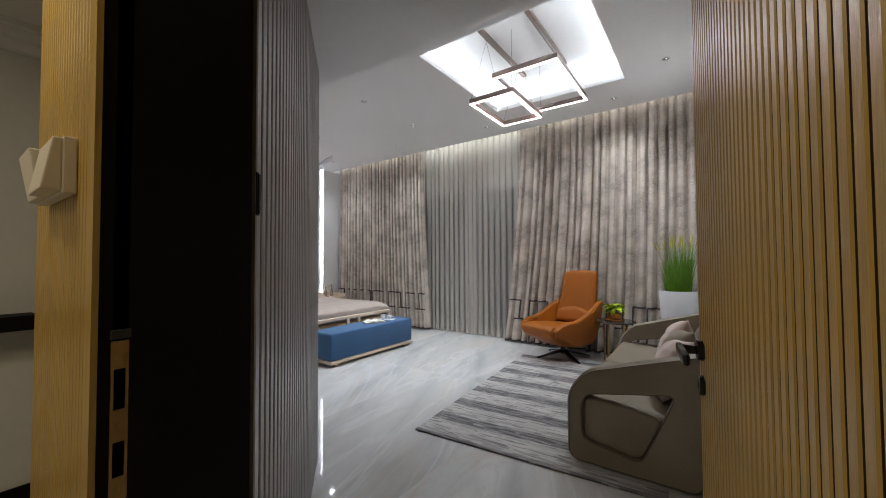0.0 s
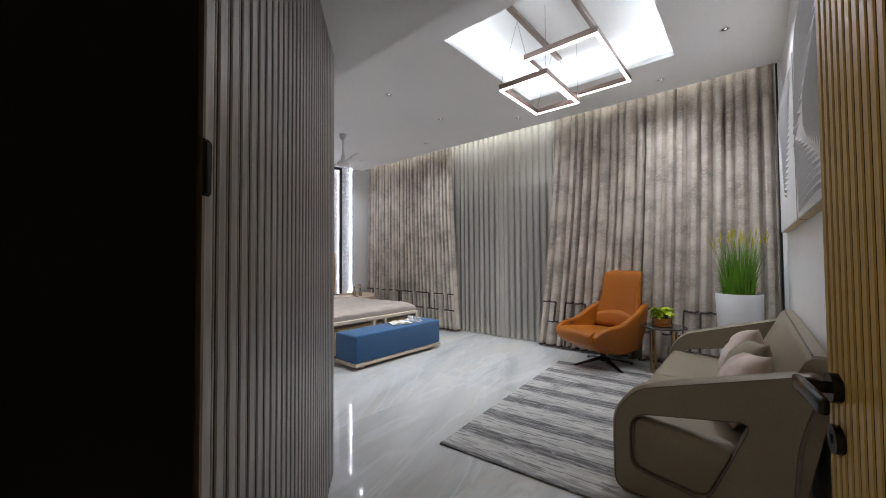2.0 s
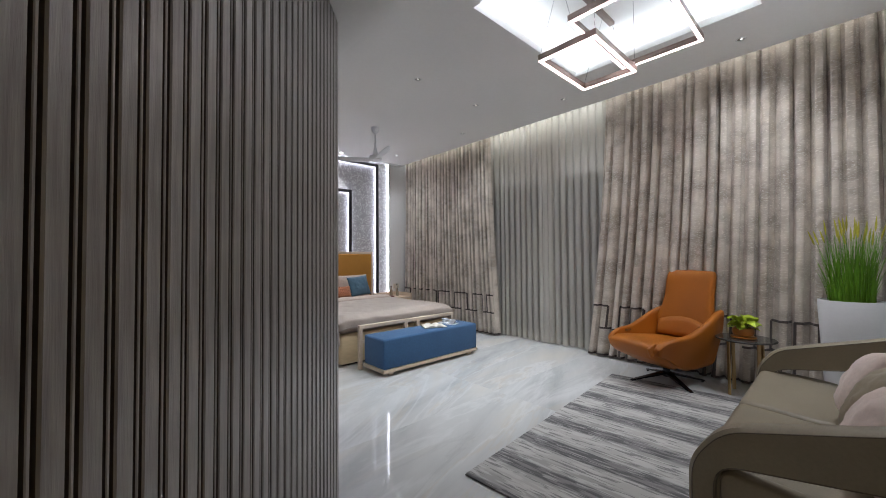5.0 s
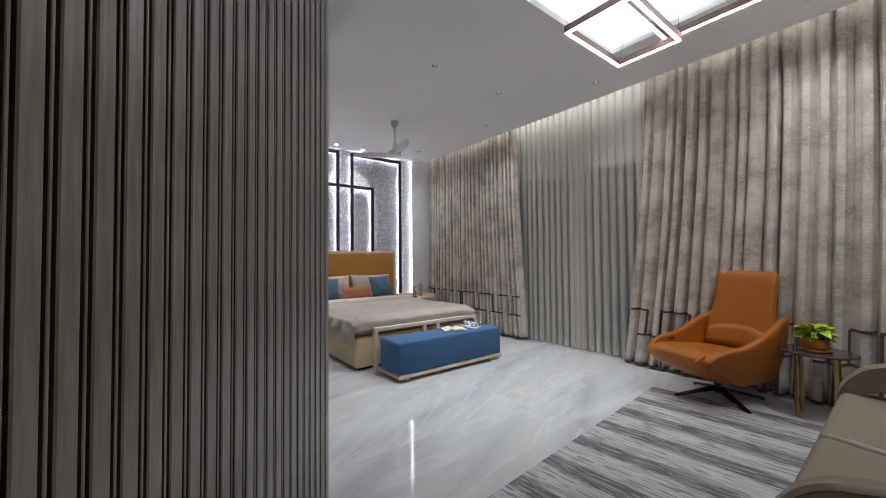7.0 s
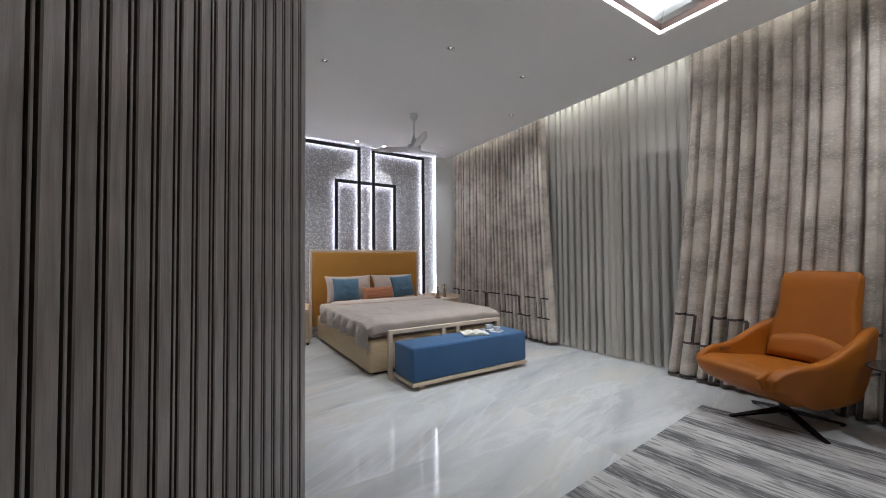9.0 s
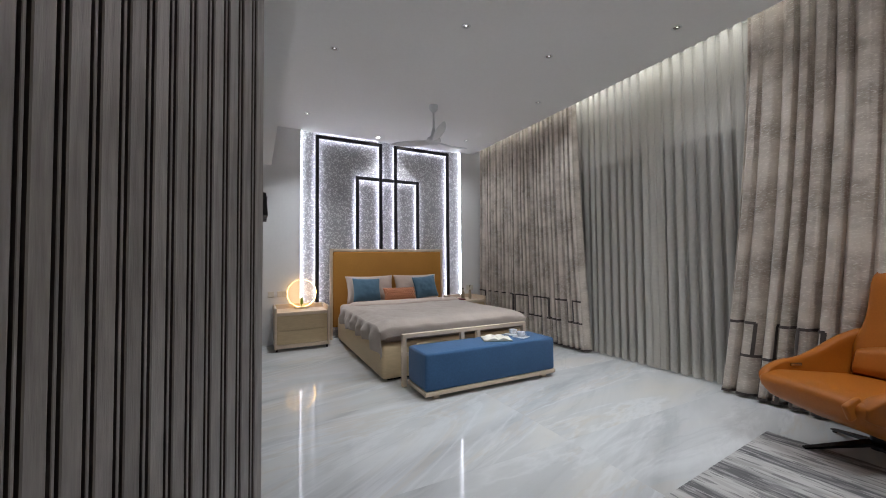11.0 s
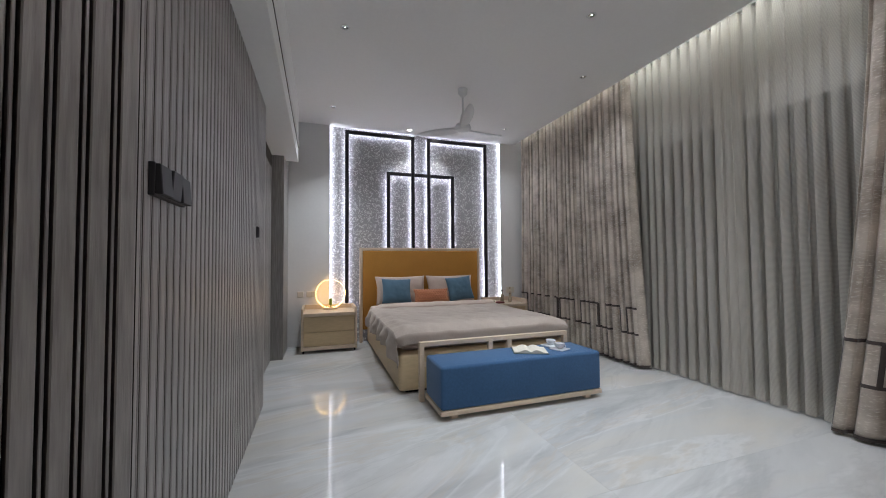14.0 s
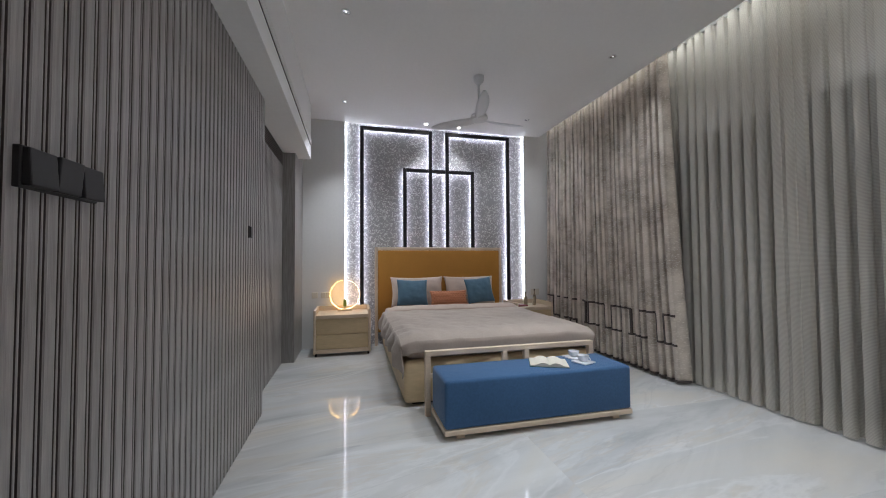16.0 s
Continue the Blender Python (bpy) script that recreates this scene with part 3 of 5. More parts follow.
def ledge_grille(name, label, length, rows, size, m, mat, axis="y"):
    root = new(name)
    root.matrix_world = m
    tagged(root, label, "air grille", "", "structure")
    bm = bmesh.new()
    add_box(bm, 0, length, -0.004, 0.004, 0, size)
    part("backing", bm, M_GROOVE, root)
    for i in range(rows):
        bm = bmesh.new()
        z = (i + 0.5) * size / rows
        add_box(bm, 0, length, 0.004, 0.014, z - size / rows * 0.28, z + size / rows * 0.28)
        part("blade", bm, mat, root)
    return root


ledge_grille("air_grille", "dark louvred grille over the sliding door", 1.50, 7, 0.17, pose(-5.98, RECESS_Y - 0.012, 2.42), M_SLATSIDE)
ledge_grille("slot_diffuser", "slim white linear air slot in the bulkhead", 3.95, 3, 0.07, pose(-6.20, FASCIA_Y + 0.001, 2.765), M_CEILING)

# ---- entrance door ----
boxes("door_lining", M_BLACK, "black laminate door lining", "door frame", (-0.83, -0.79, 0.294, 0.548, 0, 2.46), (-0.79, 0.20, 0.31, 0.575, 2.43, 2.46), (0.196, 0.22, 0.31, 0.45, 0, 2.46))
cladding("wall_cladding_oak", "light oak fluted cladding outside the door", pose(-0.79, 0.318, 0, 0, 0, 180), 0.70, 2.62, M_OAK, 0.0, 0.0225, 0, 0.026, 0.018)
boxes("trim_oak", M_OAK, "light oak edge of the door surround", "trim", (-0.834, -0.788, 0.284, 0.293, 0, 2.62))


def strike_plate():
    root = thing("strike_plate", "aged brass strike plate screwed to the black lining", "strike plate", at=(-0.789, 0.322, 0.0))
    bm = bmesh.new()
    ys, zs = (-0.012, -0.008, 0.008, 0.012), (0.905, 0.945, 1.005, 1.06, 1.13, 1.178)
    front, back = ([[bm.verts.new((x, y, z)) for y in ys] for z in zs] for x in (0.003, 0.0))
    cells = [(i, j) for j in range(5) for i in range(3) if not (i == 1 and j in (1, 3))]
    for i, j in cells:
        for g in (front, back):
            bm.faces.new((g[j][i], g[j][i + 1], g[j + 1][i + 1], g[j + 1][i]))
        for (i2, j2), (p, q) in (((i - 1, j), ((j, i), (j + 1, i))), ((i + 1, j), ((j, i + 1), (j + 1, i + 1))), ((i, j - 1), ((j, i), (j, i + 1))), ((i, j + 1), ((j + 1, i), (j + 1, i + 1)))):
            if (i2, j2) not in cells:
                bm.faces.new((front[p[0]][p[1]], front[q[0]][q[1]], back[q[0]][q[1]], back[p[0]][p[1]]))
    part("plate", bm, M_BRASS, root)
    for z in (0.925, 1.033, 1.155):
        bm = bmesh.new()
        add_tube(bm, (0.002, 0, z), (0.005, 0, z), 0.005, 10)
        part("screw", bm, M_BRASS, root)
    bm = bmesh.new()
    add_box(bm, 0, 0.008, -0.014, 0.014, 1.182, 1.198, bevel=0.002)
    part("bumper", bm, M_PLASTIC, root, "black rubber bumper")


strike_plate()


def entrance_door():
    hinge, end = Vector((0.160, 0.47, 0)), Vector((0.031, 1.35, 0))
    length = (end - hinge).length
    deg = math.degrees(math.atan2(end.y - hinge.y, end.x - hinge.x))
    root = tagged(new("door_1"), "open light oak fluted entrance door with a dark lever handle", "door", "", "structure")
    root.matrix_world = pose(hinge.x, hinge.y, 0, 0, 0, deg)
    bm = bmesh.new()
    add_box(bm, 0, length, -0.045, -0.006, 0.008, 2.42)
    # near-black leaf, so the gaps between flutes look shaded
    part("leaf", bm, M_OAKSHADE, root)
    rib = profile_slat("flute", 0.0192, 0.009, 2.412, M_OAK, 0.002, M_OAKSHADE)
    n = int(length / 0.026)
    for i in range(n):
        ob = new("flute", rib)
        ob.parent, ob.location = root, ((i + 0.5) * length / n, -0.008, 0.008)
    bm = bmesh.new()
    add_tube(bm, (length - 0.055, 0.000, 1.075), (length - 0.055, 0.014, 1.075), 0.026, 24)
    add_tube(bm, (length - 0.055, 0.010, 1.075), (length - 0.055, 0.052, 1.075), 0.010, 16, 0.013)
    rose = part("rose", bm, M_DARKMETAL, root, "dark bronze handle rose", True)
    bm = bmesh.new()
    add_box(bm, length - 0.185, length - 0.040, 0.044, 0.060, 1.062, 1.090, bevel=0.006)
    part("lever", bm, M_DARKMETAL, root, "dark bronze lever", True)
    bm = bmesh.new()
    add_tube(bm, (length - 0.055, 0.000, 0.985), (length - 0.055, 0.012, 0.985), 0.025, 24)
    lock = part("lock_rose", bm, M_DARKMETAL, root, "dark bronze lock rose", True)
    bm = bmesh.new()
    add_box(bm, length - 0.058, length - 0.052, 0.012, 0.0135, 0.978, 0.994)
    part("keyhole", bm, M_BLACK, lock)


entrance_door()


def switch_panel(name, label, m, width, height, n, mat, deep=0.018, tip=0.0):
    """A wall plate of n rockers, on the plane y = 0 and facing +y."""
    root = tagged(new(name), label, "light switch")
    root.matrix_world = m
    bm = bmesh.new()
    add_box(bm, 0, width, 0, deep * 0.5, 0, height, bevel=0.003)
    part("plate", bm, mat, root)
    for i in range(n):
        bm = bmesh.new()
        w = width / n
        verts = add_box(bm, i * w + 0.002, (i + 1) * w - 0.002, deep * 0.5, deep, 0.004, height - 0.004, bevel=0.003)
        # every rocker tips a little, one pressed at the top, the next at the bottom
        for v in verts:
            if v.co.y > deep * 0.7:
                v.co.y += (1 if i % 2 else -1) * tip * (v.co.z / height - 0.5)
        part("rocker", bm, mat, root)
    return root


switch_panel("light_switch", "charcoal three-gang switch on the slatted wall", pose(-2.415, SLAT_Y, 1.408), 0.248, 0.093, 3, M_PLASTIC, 0.034, 0.007)
switch_panel("light_switch", "charcoal switch on the slatted wall near the door", diag_pose @ pose(DIAG_LEN - 0.028, 0.020, 1.42), 0.022, 0.10, 1, M_BLACK, 0.007)
switch_panel("light_switch", "small charcoal sensor switch on the slatted wall", pose(-4.06, SLAT_Y, 1.41), 0.05, 0.085, 1, M_PLASTIC, 0.018)
switch_panel("light_switch", "ivory switch with raised rockers on the oak cladding", pose(-1.00, 0.300, 1.455, 0, 0, 180), 0.30, 0.115, 2, M_SWITCHWHITE, 0.045, 0.018)
switch_panel("socket", "white double socket on the wall beside the bed", pose(WEST, 2.03, 0.71, 0, 0, -90), 0.13, 0.085, 2, M_SWITCHWHITE, 0.012)
switch_panel("socket", "white socket on the wall beside the bed", pose(WEST, 1.86, 0.71, 0, 0, -90), 0.085, 0.085, 1, M_SWITCHWHITE, 0.012)
switch_panel("socket", "white double socket on the wall beside the curtain", pose(WEST, 5.35, 0.66, 0, 0, -90), 0.15, 0.10, 2, M_SWITCHWHITE, 0.012)


# ---- bed wall: wallpaper and black frames with hidden light ----
boxes("wallpaper_panel", M_PAPER, "grey leaf-printed wallpaper in the niche behind the bed", "wall panel", (WEST - 0.06, WEST - 0.052, NY0, NY1, 0, CEIL))
FX = WEST + 0.022


def bar_frame(name, label, runs):
    """Black bars with a light strip along the back; runs are (y0, y1, z0, z1) of each bar."""
    root = thing(name, label, "wall frame", "black frames behind the bed", at=(FX, 0, 0))
    for y0, y1, z0, z1 in runs:
        bm = bmesh.new()
        add_box(bm, -0.030, 0, y0, y1, z0, z1, bevel=0.003)
        bar = part("bar", bm, M_BLACKFRAME, root)
        bm = bmesh.new()
        if z1 - z0 > y1 - y0:
            add_box(bm, -0.036, -0.031, (y0 + y1) / 2 - 0.010, (y0 + y1) / 2 + 0.010, z0, z1 - 0.03)
        else:
            add_box(bm, -0.036, -0.031, y0, y1, (z0 + z1) / 2 - 0.010, (z0 + z1) / 2 + 0.010)
        part("light_strip", bm, G_PANEL, bar, "cold white light strip")
    bm = bmesh.new()
    for y0, y1, z0, z1 in runs:
        add_box(bm, WEST - 0.052 - FX, -0.037, (y0 + y1) / 2 - 0.006, (y0 + y1) / 2 + 0.006, (z0 + z1) / 2 - 0.02, (z0 + z1) / 2 + 0.02)
    part("bracket", bm, M_BLACKFRAME, root)


TOP = 3.255
bar_frame("wall_frame", "tall black backlit frame behind the bed", ((2.445, 2.50, 0.02, TOP), (2.50, 3.485, TOP - 0.055, TOP), (3.485, 3.54, 0.6, TOP)))
bar_frame("wall_frame", "tall black backlit frame behind the bed", ((4.78, 4.835, 0.02, TOP), (3.81, 4.78, TOP - 0.055, TOP), (3.755, 3.81, 0.6, TOP)))
bar_frame("wall_frame", "small black backlit frame crossing the tall ones", ((3.085, 3.14, 0.6, 2.655), (3.14, 3.484, 2.60, 2.655), (3.542, 3.753, 2.60, 2.655), (3.812, 4.17, 2.60, 2.655), (4.17, 4.225, 0.6, 2.655)))
for name, y in (("niche_light", NY0 + 0.004), ("niche_light", NY1 - 0.004)):
    bm = bmesh.new()
    add_box(bm, WEST - 0.050, WEST - 0.012, y - 0.003, y + 0.003, 0.02, CEIL - 0.01)
    tagged(new(name, mesh_of(name, bm, G_NICHE)), "cold white light strip along the niche edge", "light strip", "niche lights")


# ---- cushions and soft forms ----
def add_cushion(bm, w, h, t, m, n=26, puff=0.62, wrinkle=0.012, seed=0):
    """A stuffed square cushion in the xz plane, t thick along y, with drawn-out corners."""
    for side in (-1, 1):
        grid = []
        for j in range(n + 1):
            row = []
            for i in range(n + 1):
                u, v = 2 * i / n - 1, 2 * j / n - 1
                pull = 1 - 0.07 * (1 - abs(u) ** 2) * abs(v) ** 4
                pull2 = 1 - 0.07 * (1 - abs(v) ** 2) * abs(u) ** 4
                body = max(0.0, (1 - abs(u) ** 2.6) * (1 - abs(v) ** 2.6)) ** puff
                wob = (wrinkle * noise.noise(Vector((u * 2.5 + seed, v * 2.5, side))) + 0.4 * wrinkle * noise.noise(Vector((u * 6 + seed, v * 6, side)))) * body
                row.append(bm.verts.new(m @ Vector((u * w / 2 * pull2, side * (t / 2 * body + 0.002) + wob, v * h / 2 * pull))))
            grid.append(row)
        for j in range(n):
            for i in range(n):
                f = (grid[j][i], grid[j][i + 1], grid[j + 1][i + 1], grid[j + 1][i])
                bm.faces.new(f if side < 0 else f[::-1])
    bmesh.ops.remove_doubles(bm, verts=bm.verts, dist=0.0045)


def cushion(name, label, m, w, h, t, mat, group="", seed=0):
    bm = bmesh.new()
    add_cushion(bm, w, h, t, Matrix(), seed=seed)
    data = mesh_of(name, bm, mat)
    data.shade_smooth()
    ob = tagged(new(name, data), label, "cushion", group)
    ob.matrix_world = m
    return ob


def soft_box(bm, x0, x1, y0, y1, z0, z1, r=0.04, seg=4, m=None):
    return add_box(bm, x0, x1, y0, y1, z0, z1, m, r, seg)


# ---- bed ----
BX0, BX1, BY0, BY1 = -6.56, -4.27, 2.76, 4.57


def bed():
    root = thing("bed", "double bed with cream wooden base and mustard leather headboard", "bed", at=(0, 0, 0))
    bm = bmesh.new()
    soft_box(bm, BX0, BX1, BY0, BY1, 0.028, 0.385, 0.045, 4)
    part("base", bm, M_BEDWOOD, root, "cream wooden bed base with rounded corners", True)
    bm = bmesh.new()
    add_box(bm, BX0, BX1 - 0.08, BY0 + 0.08, BY1 - 0.08, 0.0, 0.03)
    part("plinth", bm, M_BLACK, root, "dark recessed plinth")
    bm = bmesh.new()
    soft_box(bm, BX0 + 0.02, BX1 - 0.05, BY0 + 0.03, BY1 - 0.03, 0.385, 0.565, 0.05, 4)
    part("mattress", bm, M_PILLOW, root, smooth=True)
    hb_y0, hb_y1, top = 2.655, 4.645, 1.44
    bm = bmesh.new()
    add_box(bm, -6.655, -6.60, hb_y0, hb_y0 + 0.045, 0, top, bevel=0.008)
    add_box(bm, -6.655, -6.60, hb_y1 - 0.045, hb_y1, 0, top, bevel=0.008)
    add_box(bm, -6.655, -6.60, hb_y0 + 0.046, hb_y1 - 0.046, top - 0.045, top, bevel=0.008)
    part("headboard_frame", bm, M_PALEWOOD, root, "pale wooden headboard frame")
    bm = bmesh.new()
    soft_box(bm, -6.65, -6.585, hb_y0 + 0.047, hb_y1 - 0.047, 0.2, top - 0.047, 0.018, 3)
    part("headboard_pad", bm, M_MUSTARD, root, "mustard leather headboard panel", True)


bed()


def duvet():
    """One cloth over the mattress: a flat top, rounded edges and wavy hanging sides, folded back towards the pillows."""
    bm = bmesh.new()
    nx, ny = 74, 96
    x0, x1 = -6.05, BX1 - 0.005
    drop_side, drop_foot = 0.27, 0.14
    width = BY1 - BY0
    total = width + 2 * drop_side
    long = (x1 - x0) + drop_foot
    rows = []
    for i in range(nx + 1):
        a = i / nx * long
        row = []
        for j in range(ny + 1):
            b = j / ny * total - drop_side
            # along the bed
            if a <= x1 - x0:
                x, dz1 = x0 + a, 0.0
            else:
                x, dz1 = x1 + 0.012, a - (x1 - x0)
            if b < 0:
                y, dz2, out = BY0 - 0.012, -b, -1
            elif b > width:
                y, dz2, out = BY1 + 0.012, b - width, 1
            else:
                y, dz2, out = BY0 + b, 0.0, 0
            edge = min(1.0, max(0.0, min(b, width - b) / 0.10)) if out == 0 else 0.0
            edge_x = min(1.0, max(0.0, (x1 - x0 - a) / 0.10))
            z = 0.600 - 0.035 * (1 - edge) ** 2 - 0.035 * (1 - edge_x) ** 2
            p = Vector((x * 2.3, y * 2.3, 3.0))
            z += 0.014 * noise.noise(p) + 0.008 * noise.noise(p * 3) + 0.004 * noise.noise(p * 8) - 0.012 * max(0.0, 0.25 - abs(noise.noise(Vector((x * 1.6 + y * 2.4, y * 1.1, 9.0)))))
            fall = dz1 + dz2
            if out:
                hem = 0.75 + 0.35 * noise.noise(Vector((x * 2.2, 7.0 * out, 0)))
                z -= dz2 * hem
                depth = min(1.0, dz2 / 0.12)
                y += out * (0.022 + 0.030 * depth * (0.5 + math.sin(x * 21 + 3.0 * noise.noise(Vector((x * 3, 1, 0))))) + 0.02 * depth * noise.noise(Vector((x * 9, dz2 * 5, 2))) + 0.016 * depth * abs(noise.noise(Vector((x * 19 + dz2 * 12, dz2 * 4, 5)))))
            if dz1 > 0:
                z -= dz1 * 0.75
                x += 0.012 + 0.010 * math.sin(y * 17)
            if out and dz1 > 0:
                z += 0.35 * min(dz1, dz2)
                x -= 0.04 * min(1, dz1 / 0.1)
            row.append(bm.verts.new((x, y, max(z, 0.18))))
        rows.append(row)
    for i in range(nx):
        for j in range(ny):
            bm.faces.new((rows[i][j], rows[i + 1][j], rows[i + 1][j + 1], rows[i][j + 1]))
    root = thing("duvet", "crumpled beige-grey duvet spread over the bed", "duvet")
    ob = part("cover", bm, M_LINEN, root, smooth=True)
    mod = ob.modifiers.new("thick", "SOLIDIFY")
    mod.thickness, mod.offset = 0.014, 1
    mod = ob.modifiers.new("fine", "SUBSURF")
    mod.levels = mod.render_levels = 1
    # the turned-down fold
    bm = bmesh.new()
    rows = []
    n = 60
    for i in range(13):
        a = i / 12
        row = []
        for j in range(n + 1):
            y = BY0 - 0.03 + (BY1 - BY0 + 0.06) * j / n
            x = -6.06 + 0.33 * a + 0.02 * noise.noise(Vector((y * 3, 4, a)))
            arch = math.sin(math.pi * min(1, max(0, a))) ** 0.4
            e = min(1.0, min(j, n - j) / 5)
            row.append(bm.verts.new((x, y, 0.597 + 0.042 * arch * (0.4 + 0.6 * e) + 0.008 * noise.noise(Vector((y * 5, a * 4, 0))) - 0.12 * (1 - e) ** 2)))
        rows.append(row)
    for i in range(12):
        for j in range(n):
            bm.faces.new((rows[i][j], rows[i + 1][j], rows[i + 1][j + 1], rows[i][j + 1]))
    ob = part("turned_fold", bm, M_PILLOW, root, "paler turned-down edge", True)
    mod = ob.modifiers.new("thick", "SOLIDIFY")
    mod.thickness, mod.offset = 0.012, 1


duvet()
lean = pose(0, 0, 0, 0, 0, 90)
cushion("pillow", "large beige pillow leaning on the headboard", pose(-6.46, 3.26, 0.79, 0, -18, 0) @ lean, 0.78, 0.44, 0.15, M_PILLOW, "pillows", 1)
cushion("pillow", "large beige pillow leaning on the headboard", pose(-6.46, 4.06, 0.79, 0, -18, 0) @ lean, 0.78, 0.44, 0.15, M_PILLOW, "pillows", 2)
cushion("throw_cushion", "square teal cushion leaning on a pillow", pose(-6.30, 3.16, 0.79, 0, -20, 0) @ lean @ pose(0, 0, 0, 0, 2, 0), 0.44, 0.38, 0.13, M_TEAL, "teal cushions", 3)
cushion("throw_cushion", "square teal cushion leaning on a pillow", pose(-6.30, 4.16, 0.80, 0, -20, 0) @ lean @ pose(0, 0, 0, 0, -5, 0), 0.42, 0.38, 0.13, M_TEAL, "teal cushions", 4)


def quilted_cushion():
    root = thing("lumbar_cushion", "small coral cushion with raised woven knots", "cushion", at=(-6.18, 3.66, 0.705))
    root.matrix_world = pose(-6.18, 3.66, 0.715, 0, -24, 0) @ lean
    bm = bmesh.new()
    add_cushion(bm, 0.54, 0.21, 0.11, Matrix(), seed=6)
    part("body", bm, M_CORAL, root, smooth=True)
    knots = bmesh.new()
    for r in range(6):
        for c in range(13):
            u, v = (c + 0.5 * (r % 2) + 0.25) / 13 * 2 - 1, (r + 0.5) / 6 * 2 - 1
            u *= 0.93
            v *= 0.86
            body = max(0.0, (1 - u ** 4) * (1 - v ** 4)) ** 0.55
            for s in (-1,):
                m = pose(u * 0.27, s * (0.055 * body + 0.003), v * 0.105, 0, 35 if r % 2 else -35, 0) @ Matrix.Diagonal((0.019, 0.006, 0.008, 1))
                bmesh.ops.create_icosphere(knots, subdivisions=1, radius=1.0, matrix=m)
    part("knots", knots, M_CORAL, root, smooth=True)


quilted_cushion()


# ---- bench at the foot of the bed ----
def bench():
    root = thing("bench", "blue upholstered bench with pale wooden frame and back rail", "bench")
    x0, x1, y0, y1 = -4.06, -3.628, 2.950, 4.455
    bm = bmesh.new()
    soft_box(bm, x0 + 0.012, x1, y0, y1, 0.077, 0.410, 0.024, 4)
    part("seat", bm, M_BLUE, root, "blue woven upholstered seat block", True)
    bm = bmesh.new()
    add_box(bm, x0, x1 + 0.004, y0 - 0.004, y1 + 0.004, 0.038, 0.076, bevel=0.006)
    part("base_frame", bm, M_PALEWOOD, root)
    for x, y in ((x0 + 0.07, y0 + 0.12), (x1 - 0.06, y0 + 0.12), (x0 + 0.07, y1 - 0.12), (x1 - 0.06, y1 - 0.12)):
        bm = bmesh.new()
        add_box(bm, x - 0.03, x + 0.03, y - 0.03, y + 0.03, 0, 0.038, bevel=0.004)
        part("foot", bm, M_PALEWOOD, root)
    rx0, rx1 = x0 - 0.050, x0 - 0.004
    for y in (2.922, 3.585, 3.785, 4.415):
        bm = bmesh.new()
        add_box(bm, rx0, rx1, y - 0.022, y + 0.022, 0, 0.475, bevel=0.004)
        part("rail_post", bm, M_PALEWOOD, root)
    bm = bmesh.new()
    add_box(bm, rx0, rx1, 2.900, 4.437, 0.473, 0.515, bevel=0.005)
    part("top_rail", bm, M_PALEWOOD, root)
    for z in (0.30,):
        bm = bmesh.new()
        add_box(bm, rx0 + 0.008, rx1 - 0.008, 2.945, 4.392, z, z + 0.03)
        part("lower_rail", bm, M_PALEWOOD, root)


bench()


def open_book():
    root = thing("book", "open book lying face up on the blue bench", "book", at=(-3.845, 3.86, 0.411), turn=-24)
    bm = bmesh.new()
    for s in (-1, 1):
        n = 8
        rows = []
        for i in range(n + 1):
            a = i / n
            y = s * 0.145 * a
            z = 0.012 + 0.024 * math.sin(math.pi * min(1, a * 1.25 + 0.05)) * (1 - 0.4 * a)
            rows.append([bm.verts.new((x, y, z)) for x in (-0.11, 0.11)] + [bm.verts.new((x, y, 0.004)) for x in (-0.11, 0.11)])
        for p, q in zip(rows, rows[1:]):
            bm.faces.new((p[0], p[1], q[1], q[0]))
            bm.faces.new((p[2], p[3], q[3], q[2]))
            bm.faces.new((p[0], p[2], q[2], q[0]))
            bm.faces.new((p[1], p[3], q[3], q[1]))
        bm.faces.new((rows[-1][0], rows[-1][1], rows[-1][3], rows[-1][2]))
    part("pages", bm, M_PAGE, root)
    bm = bmesh.new()
    add_box(bm, -0.115, 0.115, -0.15, 0.15, 0, 0.004)
    part("cover", bm, M_BOOKCOVER, root, "dark green cover")


open_book()


def cup(x, y, turn):
    root = thing("teacup", "white porcelain cup on a square saucer", "cup", "cups on the bench", at=(x, y, 0.411), turn=turn)
    bm = bmesh.new()
    add_box(bm, -0.068, 0.068, -0.068, 0.068, 0.0, 0.010, bevel=0.004)
    part("saucer", bm, M_CERAMIC, root, smooth=True)
    bm = bmesh.new()
    add_lathe(bm, [(0.024, 0.010), (0.036, 0.020), (0.044, 0.045), (0.046, 0.058), (0.043, 0.058), (0.040, 0.045), (0.030, 0.024), (0.0, 0.022)], 24)
    part("bowl", bm, M_CERAMIC, root, smooth=True)
    bm = bmesh.new()
    for i in range(8):
        a, b = -1.4 + 2.8 * i / 8, -1.4 + 2.8 * (i + 1) / 8
        add_tube(bm, (0.044 + 0.018 * math.cos(a), 0, 0.036 + 0.016 * math.sin(a)), (0.044 + 0.018 * math.cos(b), 0, 0.036 + 0.016 * math.sin(b)), 0.004, 8)
    part("handle", bm, M_CERAMIC, root, smooth=True)


cup(-3.95, 4.16, 12)
cup(-3.80, 4.15, 20)


